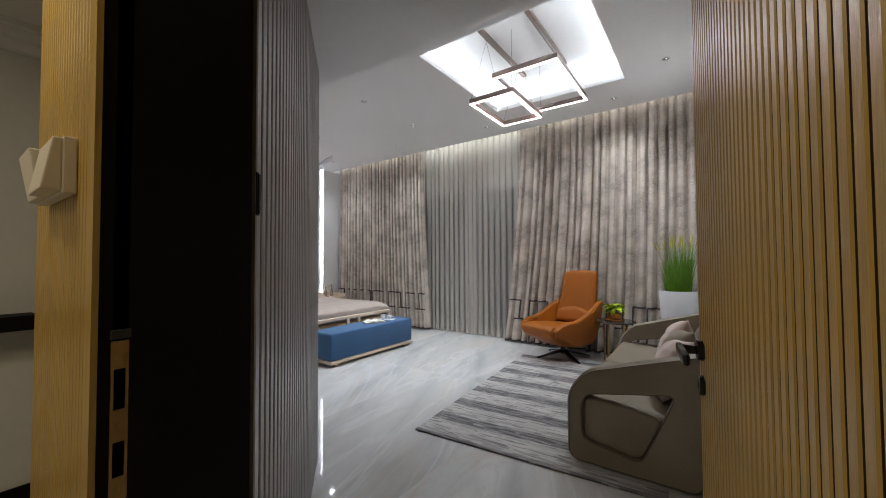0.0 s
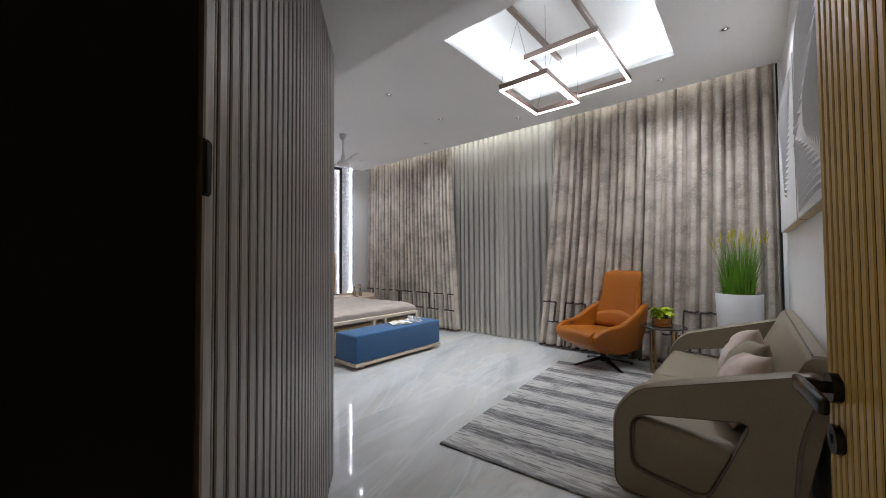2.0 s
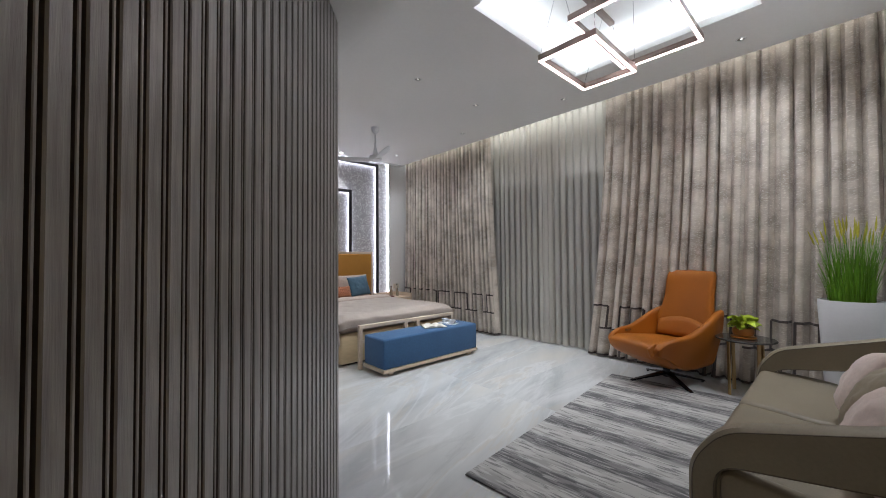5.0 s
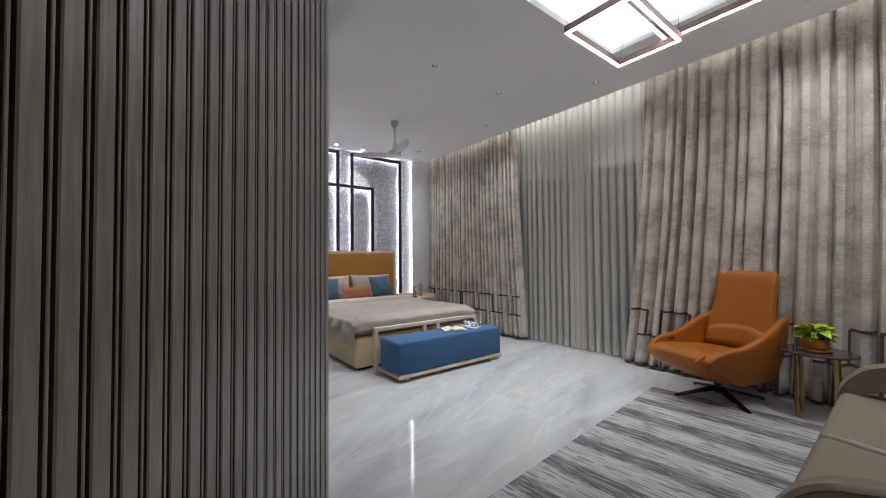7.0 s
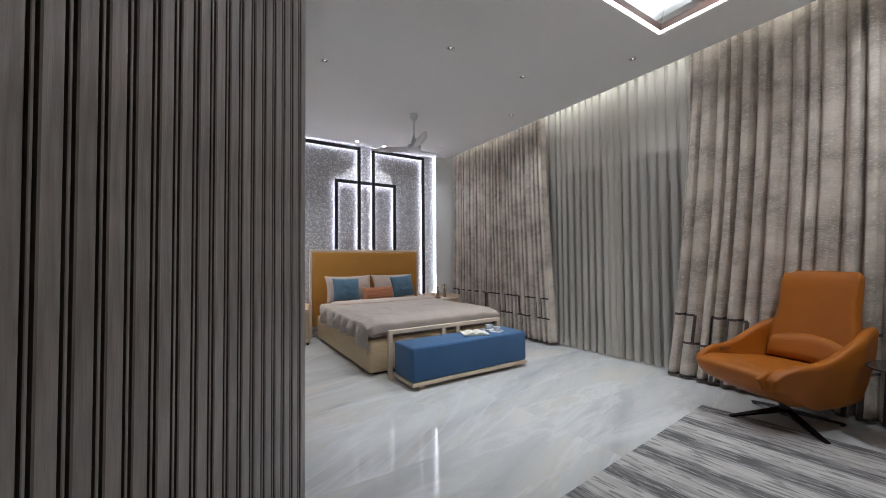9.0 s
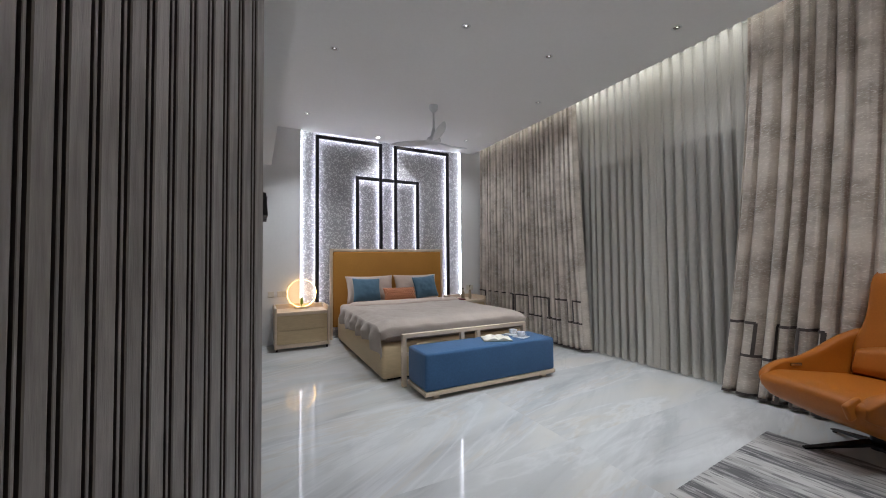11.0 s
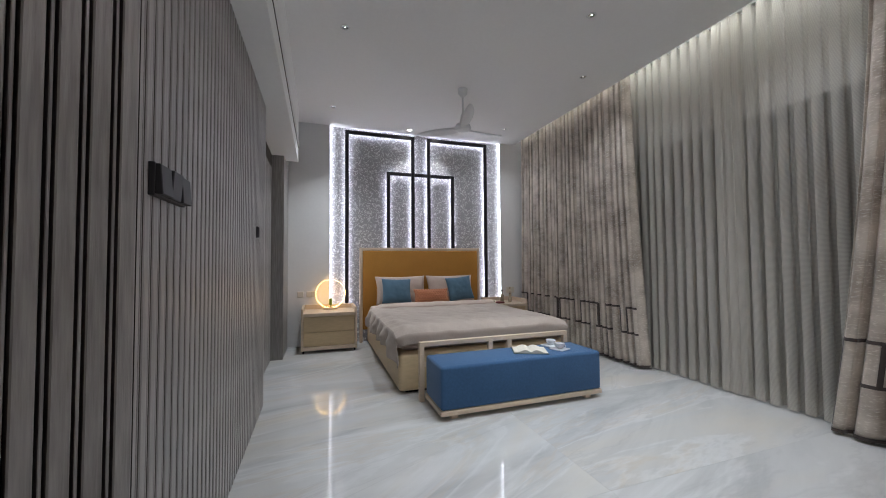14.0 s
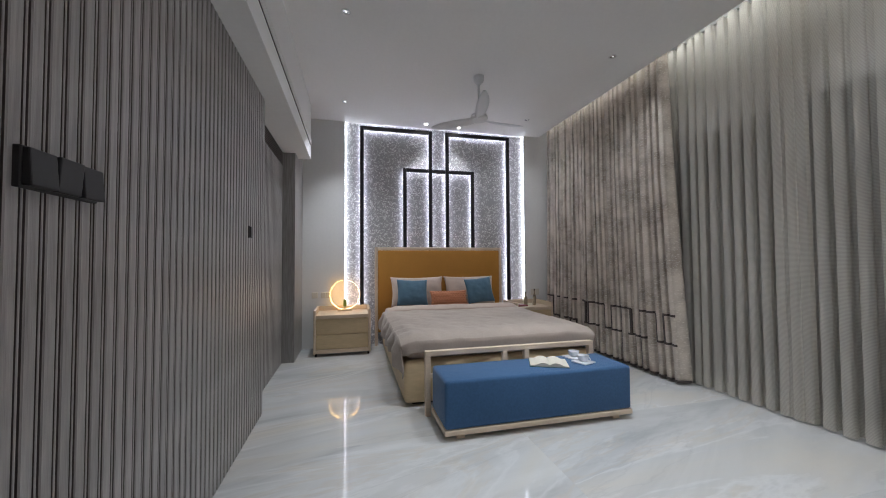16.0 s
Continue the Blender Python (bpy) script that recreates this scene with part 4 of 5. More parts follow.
# ---- nightstands ----
def nightstand(y0, y1, label):
    root = thing("nightstand", label, "nightstand", "nightstands", at=(0, 0, 0))
    x0, x1 = -6.69, -6.175
    for y in (y0, y1 - 0.028):
        bm = bmesh.new()
        add_box(bm, x0, x1, y, y + 0.028, 0.035, 0.600, bevel=0.006)
        part("side", bm, M_PALEWOOD, root)
    bm = bmesh.new()
    add_box(bm, x0, x1 - 0.006, y0 + 0.029, y1 - 0.029, 0.49, 0.535, bevel=0.004)
    part("top", bm, M_PALEWOOD, root)
    bm = bmesh.new()
    add_box(bm, x0, x0 + 0.02, y0 + 0.029, y1 - 0.029, 0.536, 0.60)
    part("back_lip", bm, M_PALEWOOD, root)
    bm = bmesh.new()
    add_box(bm, x0, x1 - 0.03, y0 + 0.029, y1 - 0.029, 0.09, 0.488)
    part("carcass", bm, M_BEDWOOD, root)
    for z0, z1 in ((0.098, 0.278), (0.290, 0.482)):
        bm = bmesh.new()
        add_box(bm, x1 - 0.029, x1 - 0.012, y0 + 0.033, y1 - 0.033, z0, z1, bevel=0.003)
        part("drawer_front", bm, M_BEDWOOD, root)
    bm = bmesh.new()
    add_box(bm, x0, x1, y0 + 0.029, y1 - 0.029, 0.042, 0.088, bevel=0.004)
    part("bottom_rail", bm, M_PALEWOOD, root)
    for x in (x0 + 0.03, x1 - 0.04):
        for y in (y0 + 0.03, y1 - 0.03):
            bm = bmesh.new()
            add_box(bm, x - 0.014, x + 0.014, y - 0.012, y + 0.012, 0, 0.041)
            part("foot", bm, M_DARKMETAL, root)


nightstand(1.848, 2.575, "pale wooden two-drawer nightstand under the ring lamp")
nightstand(4.70, 5.30, "pale wooden two-drawer nightstand beside the curtain")


def ring_lamp():
    root = thing("table_lamp", "round glowing ring lamp on the nightstand", "lamp", at=(-6.565, 2.235, 0.536))
    bm = bmesh.new()
    add_box(bm, -0.05, 0.05, -0.10, 0.10, 0.0, 0.028, bevel=0.006)
    part("base", bm, M_PALEWOOD, root)
    bm = bmesh.new()
    inner = bmesh.new()
    n, r, cz = 56, 0.205, 0.228
    for i in range(n):
        a, b = 2 * math.pi * i / n, 2 * math.pi * (i + 1) / n
        for target, r0, r1, x0, x1 in ((bm, r, r + 0.007, -0.008, 0.008), (inner, r - 0.0025, r, -0.006, 0.006)):
            quad = []
            for ang in (a, b):
                quad.append([target.verts.new((x, rr * math.sin(ang), cz + rr * math.cos(ang))) for x, rr in ((x0, r0), (x0, r1), (x1, r1), (x1, r0))])
            for k in range(4):
                target.faces.new((quad[0][k], quad[0][(k + 1) % 4], quad[1][(k + 1) % 4], quad[1][k]))
    bmesh.ops.remove_doubles(bm, verts=bm.verts, dist=1e-5)
    bmesh.ops.remove_doubles(inner, verts=inner.verts, dist=1e-5)
    ring = part("ring", bm, M_WHITE, root, "white ring")
    part("diffuser", inner, G_RING, ring, "warm glowing diffuser")
    bm = bmesh.new()
    add_lathe(bm, [(0.006, 0.028), (0.006, 0.06), (0.020, 0.062), (0.024, 0.09), (0.020, 0.15), (0.014, 0.162)], 16)
    part("switch_knob", bm, M_GREEN, root, "olive green knob", True)


ring_lamp()


def bottle(x, y, h, r):
    root = thing("bottle", "small glass bottle on the nightstand", "bottle", "bottles on the nightstand", at=(x, y, 0.536))
    bm = bmesh.new()
    add_lathe(bm, [(r * 0.9, 0), (r, 0.01), (r, h * 0.55), (r * 0.35, h * 0.7), (r * 0.35, h * 0.9)], 16)
    part("body", bm, M_AMBERGLASS, root, smooth=True)
    bm = bmesh.new()
    add_lathe(bm, [(r * 0.45, h * 0.9), (r * 0.45, h)], 12)
    part("cap", bm, M_DARKMETAL, root)


bottle(-6.45, 4.98, 0.20, 0.030)
bottle(-6.40, 5.10, 0.15, 0.026)
bottle(-6.50, 5.16, 0.24, 0.024)
bm = bmesh.new()
add_box(bm, -6.42, -6.25, 4.735, 4.92, 0.536, 0.560, bevel=0.004)
root = tagged(new("closed_book", mesh_of("closed_book", bm, M_RED)), "dark red closed book lying on the nightstand", "book")


# ---- ceiling fan ----
def ceiling_fan():
    root = thing("ceiling_fan", "white three-bladed ceiling fan on a down rod", "ceiling fan", at=(-5.0, 3.71, 0))
    bm = bmesh.new()
    add_lathe(bm, [(0.022, 3.21), (0.055, 3.25), (0.06, CEIL - 0.001)], 20)
    part("canopy", bm, M_WHITE, root, smooth=True)
    bm = bmesh.new()
    add_tube(bm, (0, 0, 2.90), (0, 0, 3.22), 0.013, 14)
    part("down_rod", bm, M_WHITE, root, smooth=True)
    bm = bmesh.new()
    add_lathe(bm, [(0.03, 2.795), (0.085, 2.805), (0.10, 2.83), (0.085, 2.865), (0.040, 2.885), (0.028, 2.955), (0.016, 3.00)], 28)
    part("motor", bm, M_WHITE, root, smooth=True)
    for deg in (102, 222, 342):
        bm = bmesh.new()
        rows = []
        for i in range(15):
            a = i / 14
            r = 0.08 + 0.55 * a
            w = 0.048 + 0.036 * math.sin(math.pi * min(1, a * 0.9 + 0.05)) - 0.04 * a ** 6
            z = 2.822 + 0.03 * a ** 2
            tilt = 0.28 * (1 - 0.6 * a)
            rows.append([bm.verts.new((r, s * w * (0.9 if s > 0 else 0.7) + 0.03 * a, z + s * w * tilt)) for s in (-1, -0.4, 0.3, 1)])
        for p, q in zip(rows, rows[1:]):
            for k in range(3):
                bm.faces.new((p[k], p[k + 1], q[k + 1], q[k]))
        ob = part("blade", bm, M_WHITE, root, smooth=True)
        ob.rotation_euler = (0, 0, radians(deg))
        mod = ob.modifiers.new("thick", "SOLIDIFY")
        mod.thickness = 0.008


ceiling_fan()


# ---- downlights ----
def downlight(x, y, lit):
    root = thing("downlight", "small recessed ceiling downlight with a steel cone" if not lit else "small lit recessed ceiling downlight", "downlight", "ceiling downlights", at=(x, y, CEIL))
    bm = bmesh.new()
    add_lathe(bm, [(0.030, -0.0005), (0.040, -0.0005), (0.042, -0.004), (0.029, -0.006)], 24, None, False)
    part("trim_ring", bm, M_WHITE, root, smooth=True)
    bm = bmesh.new()
    bmesh.ops.create_circle(bm, cap_ends=True, segments=20, radius=0.0285, matrix=Matrix.Translation((0, 0, -0.003)))
    part("cone", bm, M_CHROME if not lit else G_SPOT, root, "steel reflector" if not lit else "lit lens")
    if not lit:
        bm = bmesh.new()
        bmesh.ops.create_circle(bm, cap_ends=True, segments=12, radius=0.008, matrix=Matrix.Translation((0.004, 0, -0.0042)))
        part("lens", bm, G_LENS, root, "bright lens")


for x, y, lit in SPOTS:
    downlight(x, y, lit)


# ---- pendant ----
def pendant():
    root = thing("pendant_light", "two staggered rose-bronze square ring pendants with lit rims", "pendant light", at=(0, 0, 0))
    top = CEIL + 0.24
    for x in (-1.66, -1.18):
        bm = bmesh.new()
        add_box(bm, x - 0.025, x + 0.025, 3.05, 4.25, top - 0.035, top, bevel=0.004)
        part("ceiling_rail", bm, M_BRONZE_ROSE, root, "bronze ceiling rail")
    for x0, x1, y0, y1, z in ((-1.865, -1.385, 3.29, 4.07, 2.925), (-1.575, -0.945, 3.24, 4.28, 3.085)):
        h, w = 0.05, 0.028
        sides = ((x0, x1, y0, y0 + w), (x0, x1, y1 - w, y1), (x0, x0 + w, y0 + w, y1 - w), (x1 - w, x1, y0 + w, y1 - w))
        ring = None
        for a, b, c, d in sides:
            bm = bmesh.new()
            add_box(bm, a, b, c, d, z - h / 2, z + h / 2)
            bar = part("frame_bar", bm, M_BRONZE_ROSE, root)
            bm = bmesh.new()
            add_box(bm, a + 0.003, b - 0.003, c + 0.003, d - 0.003, z - h / 2 - 0.006, z - h / 2)
            part("diffuser", bm, G_PENDANT, bar, "pinkish white lit rim")
        for x, y in ((x0 + 0.014, y0 + 0.014), (x1 - 0.014, y0 + 0.014), (x0 + 0.014, y1 - 0.014), (x1 - 0.014, y1 - 0.014)):
            bm = bmesh.new()
            add_tube(bm, (x, y, z + h / 2), (max(min(x, -1.18), -1.66) if abs(x + 1.66) > abs(x + 1.18) else -1.66, y, top - 0.03), 0.0022, 6)
            part("wire", bm, M_CHROME, root)


pendant()


# ---- window, sheers, drapes ----
def window():
    root = tagged(new("window_1"), "wide dark window behind the sheer curtains at night", "window", "", "structure")
    for x0, x1 in ((-4.9, -3.78), (-3.76, -2.64), (-2.62, -1.5)):
        bm = bmesh.new()
        for row in ((x0, x1, 0, 0.06), (x0, x1, 2.46, 2.52), (x0, x0 + 0.06, 0.06, 2.46), (x1 - 0.06, x1, 0.06, 2.46)):
            add_box(bm, row[0], row[1], NORTH + 0.04, NORTH + 0.10, row[2], row[3])
        part("window_frame", bm, M_DARKMETAL, root, "dark metal frame")
        bm = bmesh.new()
        add_box(bm, x0 + 0.06, x1 - 0.06, NORTH + 0.066, NORTH + 0.074, 0.06, 2.46)
        part("pane", bm, M_GLASS_NIGHT, root, "dark night pane")
    bm = bmesh.new()
    for a, b in (((0, 0.92), (0.045, 0.95)), ((0.045, 0.95), (0.045, 1.06)), ((0.045, 1.06), (0, 1.09))):
        add_tube(bm, (-3.74, NORTH + 0.04 - a[0], a[1]), (-3.74, NORTH + 0.04 - b[0], b[1]), 0.008, 10)
    part("handle", bm, M_BRASS, root, "slim brass pull handle", True)


window()
boxes("wall_outside", M_CORRIDOR, "dim outer wall of the balcony", "wall", (-7.0, 0.4, 7.4, 7.5, 0, 3.6))


class Folds:
    """A hanging cloth between two ends: where the cloth is, at the share u of its width and the height z."""

    def __init__(self, x0, x1, top0, top1, y, count, deep, seed, top=3.46, sharp=0.62, wild=1.0, lap=0.021, lobed=False):
        self.ends, self.tops, self.y, self.count, self.deep, self.seed, self.top, self.sharp, self.wild, self.lap, self.lobed = (x0, x1), (top0, top1), y, count, deep, seed, top, sharp, wild, lap, lobed

    def at(self, u, z):
        k = (z / self.top)
        flare = (1 - k) ** 1.5
        left = self.tops[0] + (self.ends[0] - self.tops[0]) * flare
        right = self.tops[1] + (self.ends[1] - self.tops[1]) * flare
        s = u + 0.75 * self.wild / self.count * noise.noise(Vector((u * self.count * 0.6, self.seed, 0.05 * z)))
        phase = 2 * math.pi * self.count * s
        size = self.deep * (0.62 + 0.75 * self.wild * noise.noise(Vector((u * self.count * 0.5, self.seed + 5.0, 0.2 * self.wild * z)))) * (1 - 0.35 * k * self.lobed)
        wave = math.sin(phase)
        if self.lobed:
            wave = 2 * abs(math.sin(phase / 2)) ** self.sharp - 1
        else:
            wave = math.copysign(abs(wave) ** self.sharp, wave)
        x = left + (right - left) * u + self.lap * math.sin(2 * phase)
        y = self.y - size * wave + 0.012 * self.wild * noise.noise(Vector((u * 9, z * 1.2, self.seed)))
        return Vector((x, y, z))

    def normal(self, u, z):
        t = (self.at(u + 0.001, z) - self.at(u - 0.001, z)).normalized()
        return Vector((t.y, -t.x, 0))


def cloth(name, folds, mat, parent, nu, nz, z0, label="", z1=None):
    bm = bmesh.new()
    layer = bm.loops.layers.uv.new("UVMap")
    z1 = z1 or folds.top
    zs = [z0 + (z1 - z0) * (j / nz) for j in range(nz + 1)]
    run, last = [0.0], folds.at(0, 1.0)
    for i in range(1, nu + 1):
        p = folds.at(i / nu, 1.0)
        run.append(run[-1] + (p - last).length)
        last = p
    grid = [[bm.verts.new(folds.at(i / nu, z)) for i in range(nu + 1)] for z in zs]
    for j in range(nz):
        for i in range(nu):
            f = bm.faces.new((grid[j][i], grid[j][i + 1], grid[j + 1][i + 1], grid[j + 1][i]))
            for loop, (a, b) in zip(f.loops, ((i, j), (i + 1, j), (i + 1, j + 1), (i, j + 1))):
                loop[layer].uv = (run[a] + folds.seed * 1.7, zs[b])
    data = bpy.data.meshes.new(name)
    bm.to_mesh(data)
    bm.free()
    data.materials.append(mat)
    data.shade_smooth()
    ob = new(name, data)
    ob.parent = parent
    if label:
        tagged(ob, label)
    return ob, run


def ribbon(folds, us, zs, name, parent):
    """A flat ribbon, 3 mm proud of the cloth, over a range of width shares or heights."""
    bm = bmesh.new()
    grid = [[bm.verts.new(folds.at(u, z) + folds.normal(u, z) * 0.007) for u in us] for z in zs]
    for j in range(len(zs) - 1):
        for i in range(len(us) - 1):
            bm.faces.new((grid[j][i], grid[j][i + 1], grid[j + 1][i + 1], grid[j + 1][i]))
    data = bpy.data.meshes.new(name)
    bm.to_mesh(data)
    bm.free()
    data.materials.append(M_TRIM)
    ob = new(name, data)
    ob.parent = parent


def drape(label, folds, nu):
    root = thing("curtain", label, "curtain", "velvet drapes", at=(0, 0, 0))
    body, run = cloth("drape", folds, M_VELVET, root, nu, 44, 0.02)
    length = run[-1]
    mod = body.modifiers.new("thick", "SOLIDIFY")
    mod.thickness, mod.offset = 0.004, 0

    def share(s):
        return float(np.interp(s, run, [i / nu for i in range(nu + 1)]))

    def columns(s0, s1):
        a, b = max(0, int(share(s0) * nu)), min(nu, int(math.ceil(share(s1) * nu)))
        return [i / nu for i in range(a, b + 1)]

    def across(s0, s1, z):
        ribbon(folds, columns(s0, s1), (z - 0.012, z + 0.012), "ribbon", root)

    def upright(s, z0, z1):
        ribbon(folds, columns(s - 0.011, s + 0.011), [z0 + (z1 - z0) * i / 6 for i in range(7)], "ribbon", root)

    s, k = 0.05, 0
    while s + 0.95 < length:
        a, b, c, d = s, s + 0.30, s + 0.62, s + 0.95
        across(a, b, 0.67)
        upright(a, 0.03, 0.67)
        upright(b, 0.38, 0.67)
        across(b - 0.12, d - 0.10, 0.38)
        across(c - 0.06, d - 0.10, 0.67)
        upright(c - 0.06, 0.38, 0.67)
        upright(c + 0.10, 0.03, 0.38)
        upright(b + 0.16, 0.03, 0.38)
        s += 0.95
        k += 1
    across(0.02, length - 0.02, 0.034)


drape("taupe distressed velvet drape drawn to the bed side", Folds(-6.66, -4.10, -6.62, -4.25, 5.51, 25, 0.092, 1.0, 3.46, 0.52, 0.75, 0.008, True), 1000)
drape("taupe distressed velvet drape drawn to the sofa side", Folds(-2.58, 0.138, -2.26, 0.142, 5.51, 22, 0.088, 4.0, 3.46, 0.52, 0.75, 0.008, True), 1000)


def sheer(label, folds, nu):
    root = thing("sheer_curtain", label, "curtain", "sheer curtains")
    cloth("voile", folds, M_SHEER, root, nu, 24, 0.015)
    folds.y -= 0.004
    cloth("hem", folds, M_SHEER, root, nu, 2, 0.016, "double sheer hem", 0.13)


sheer("pale sheer voile curtain before the window", Folds(-4.75, -3.16, -4.75, -3.16, 5.655, 15, 0.062, 8.0, 3.46, 0.75, 0.30, -0.018), 460)
sheer("pale sheer voile curtain before the window", Folds(-3.34, -1.75, -3.34, -1.75, 5.675, 14, 0.064, 12.0, 3.46, 0.75, 0.30, -0.020), 460)
for x0, y in ((-6.68, 5.50), (-6.68, 5.665)):
    bm = bmesh.new()
    add_box(bm, -6.69, 0.195, y - 0.012, y + 0.012, 3.462, 3.50)
    root = tagged(new("curtain_track", mesh_of("curtain_track", bm, M_WHITE)), "slim white curtain track in the ceiling pocket", "curtain track", "curtain tracks")
bm = bmesh.new()
add_box(bm, -6.69, 0.195, 5.46, 5.70, 3.501, 3.52)
structure("trim_track_board", bm, M_CEILING, "white board above the curtain tracks", "trim")

# black strip added in place of the dark gap between curtain and wall
boxes("trim_side_channel", M_BLACKFRAME, "black upright strip standing for the dark gap beside the curtains", "trim", (0.152, 0.168, 5.40, 5.43, 0.0, CEIL - 0.001))
boxes("trim_pocket_end", M_WALL, "white end of the curtain pocket", "trim", (0.169, 0.199, 5.39, 5.795, 0.0, CEIL + 0.20))

# ---- rug ----
bm = bmesh.new()
add_box(bm, 0, 1.66, 0, 2.54, 0.001, 0.013, bevel=0.004)
rug = tagged(new("rug", mesh_of("rug", bm, M_RUG)), "flat-woven rug in grey and cream stripes on the marble floor", "rug")
rug.matrix_world = pose(-1.785, 2.315, 0, 0, 0, 4.2)


# ---- sofa ----
def rounded_loop(points, radius, per=6):
    """A closed polygon with rounded corners."""
    out = []
    n = len(points)
    for i in range(n):
        p0, p, p1 = Vector(points[i - 1]), Vector(points[i]), Vector(points[(i + 1) % n])
        a = p + (p0 - p).normalized() * min(radius, (p0 - p).length * 0.45)
        b = p + (p1 - p).normalized() * min(radius, (p1 - p).length * 0.45)
        for k in range(per + 1):
            t = k / per
            out.append((1 - t) ** 2 * a + 2 * t * (1 - t) * p + t ** 2 * b)
    return out


def arm_panel(bm, outer, inner, y0, y1, bevel=0.018):
    """A panel in the xz plane with a hole, between y0 and y1."""
    o, i = rounded_loop(outer, 0.08, 7), rounded_loop(inner, 0.06, 7)
    rings = {}
    for key, loop, y, inset in (("o0", o, y0 + bevel, 0), ("o1", o, y1 - bevel, 0), ("i0", i, y0, 0), ("i1", i, y1, 0), ("of0", o, y0, bevel), ("of1", o, y1, bevel)):
        c = sum((Vector(p) for p in loop), Vector((0, 0))) / len(loop)
        ring = []
        for p in loop:
            q = p if not inset else p + (c - p).normalized() * inset
            ring.append(bm.verts.new((q[0], y, q[1])))
        rings[key] = ring
    n = len(o)
    for a, b in (("i0", "of0"), ("of0", "o0"), ("o0", "o1"), ("o1", "of1"), ("of1", "i1"), ("i1", "i0")):
        for k in range(n):
            j = (k + 1) % n
            bm.faces.new((rings[a][k], rings[a][j], rings[b][j], rings[b][k]))


def sofa():
    root = thing("sofa", "taupe leather two-seat sofa with open angular arms", "sofa")
    x0, x1, y0, y1 = -0.70, 0.16, 2.56, 4.50
    outer = [(x0, 0.015), (x0, 0.445), (-0.585, 0.605), (0.165, 0.820), (0.080, 0.50), (0.035, 0.015)]
    inner = [(-0.605, 0.165), (-0.607, 0.395), (-0.565, 0.456), (-0.09, 0.540), (-0.175, 0.335), (-0.27, 0.115)]
    for ya, yb in ((y0, y0 + 0.10), (y1 - 0.10, y1)):
        bm = bmesh.new()
        arm_panel(bm, outer, inner, ya, yb)
        arm = part("arm", bm, M_TAUPE, root, smooth=True)
        for y in (ya - 0.001, yb + 0.001):
            bm = bmesh.new()
            for loop, inset in ((rounded_loop(outer, 0.08, 7), 0.016), (rounded_loop(inner, 0.06, 7), -0.004)):
                c = sum((Vector(p) for p in loop), Vector((0, 0))) / len(loop)
                pts = [p + (c - p).normalized() * inset for p in loop]
                for k in range(len(pts)):
                    add_tube(bm, (pts[k][0], y, pts[k][1]), (pts[(k + 1) % len(pts)][0], y, pts[(k + 1) % len(pts)][1]), 0.0024, 5)
            part("piping", bm, M_PIPING, arm, "dark piped seam")
    bm = bmesh.new()
    soft_box(bm, x0 + 0.05, x1 - 0.05, y0 + 0.055, y1 - 0.055, 0.07, 0.27, 0.03, 3)
    part("base", bm, M_TAUPE, root, smooth=True)
    mid = (y0 + y1) / 2
    for a, b in ((y0 + 0.034, mid - 0.002), (mid + 0.002, y1 - 0.034)):
        bm = bmesh.new()
        verts = soft_box(bm, x0 + 0.02, 0.02, a, b, 0.085, 0.438, 0.05, 5)
        # the seat dips a little towards the back
        for v in verts:
            if v.co.z > 0.25:
                v.co.z -= 0.05 * (v.co.x - x0) / 0.7
        part("seat_cushion", bm, M_TAUPE, root, smooth=True)
    # the ends of the seat fill the openings of the arms but for their upper corners
    for ya, yb in ((y0 + 0.010, y0 + 0.10), (y1 - 0.10, y1 - 0.010)):
        bm = bmesh.new()
        loop = rounded_loop([(-0.600, 0.170), (-0.592, 0.430), (-0.36, 0.418), (-0.152, 0.385), (-0.198, 0.29), (-0.272, 0.120)], 0.05, 6)
        c = sum((Vector(p) for p in loop), Vector((0, 0))) / len(loop)
        rings = [[bm.verts.new((p[0] + (c[0] - p[0]) * k, y, p[1] + (c[1] - p[1]) * k)) for p in loop] for y, k in ((ya, 0.10), (ya + 0.006, 0.03), (ya + 0.018, 0.0), (yb - 0.018, 0.0), (yb - 0.006, 0.03), (yb, 0.10))]
        for low, high in zip(rings, rings[1:]):
            for k in range(len(loop)):
                j = (k + 1) % len(loop)
                bm.faces.new((low[k], low[j], high[j], high[k]))
        bm.faces.new(rings[0])
        bm.faces.new(rings[-1])
        part("seat_end", bm, M_TAUPE, root, smooth=True)
    # one broad sloping back between the arms
    bm = bmesh.new()
    outline = rounded_loop([(-0.13, 0.10), (-0.13, 0.375), (0.105, 0.875), (0.185, 0.875), (0.185, 0.70), (0.06, 0.10)], 0.035, 5)
    rings = []
    for y, shrink in ((y0 + 0.05, 0.012), (y0 + 0.062, 0.0), (y1 - 0.062, 0.0), (y1 - 0.05, 0.012)):
        c = sum((Vector(p) for p in outline), Vector((0, 0))) / len(outline)
        rings.append([bm.verts.new((p[0] + (c - p).normalized()[0] * shrink, y, p[1] + (c - p).normalized()[1] * shrink)) for p in outline])
    for low, high in zip(rings, rings[1:]):
        for k in range(len(outline)):
            j = (k + 1) % len(outline)
            bm.faces.new((low[k], low[j], high[j], high[k]))
    bm.faces.new(rings[0])
    bm.faces.new(rings[-1])
    part("backrest", bm, M_TAUPE, root, smooth=True)
    bm = bmesh.new()
    add_tube(bm, (0.118, y0 + 0.06, 0.877), (0.118, y1 - 0.06, 0.877), 0.0035, 6)
    part("piping", bm, M_PIPING, root, "dark piped seam")
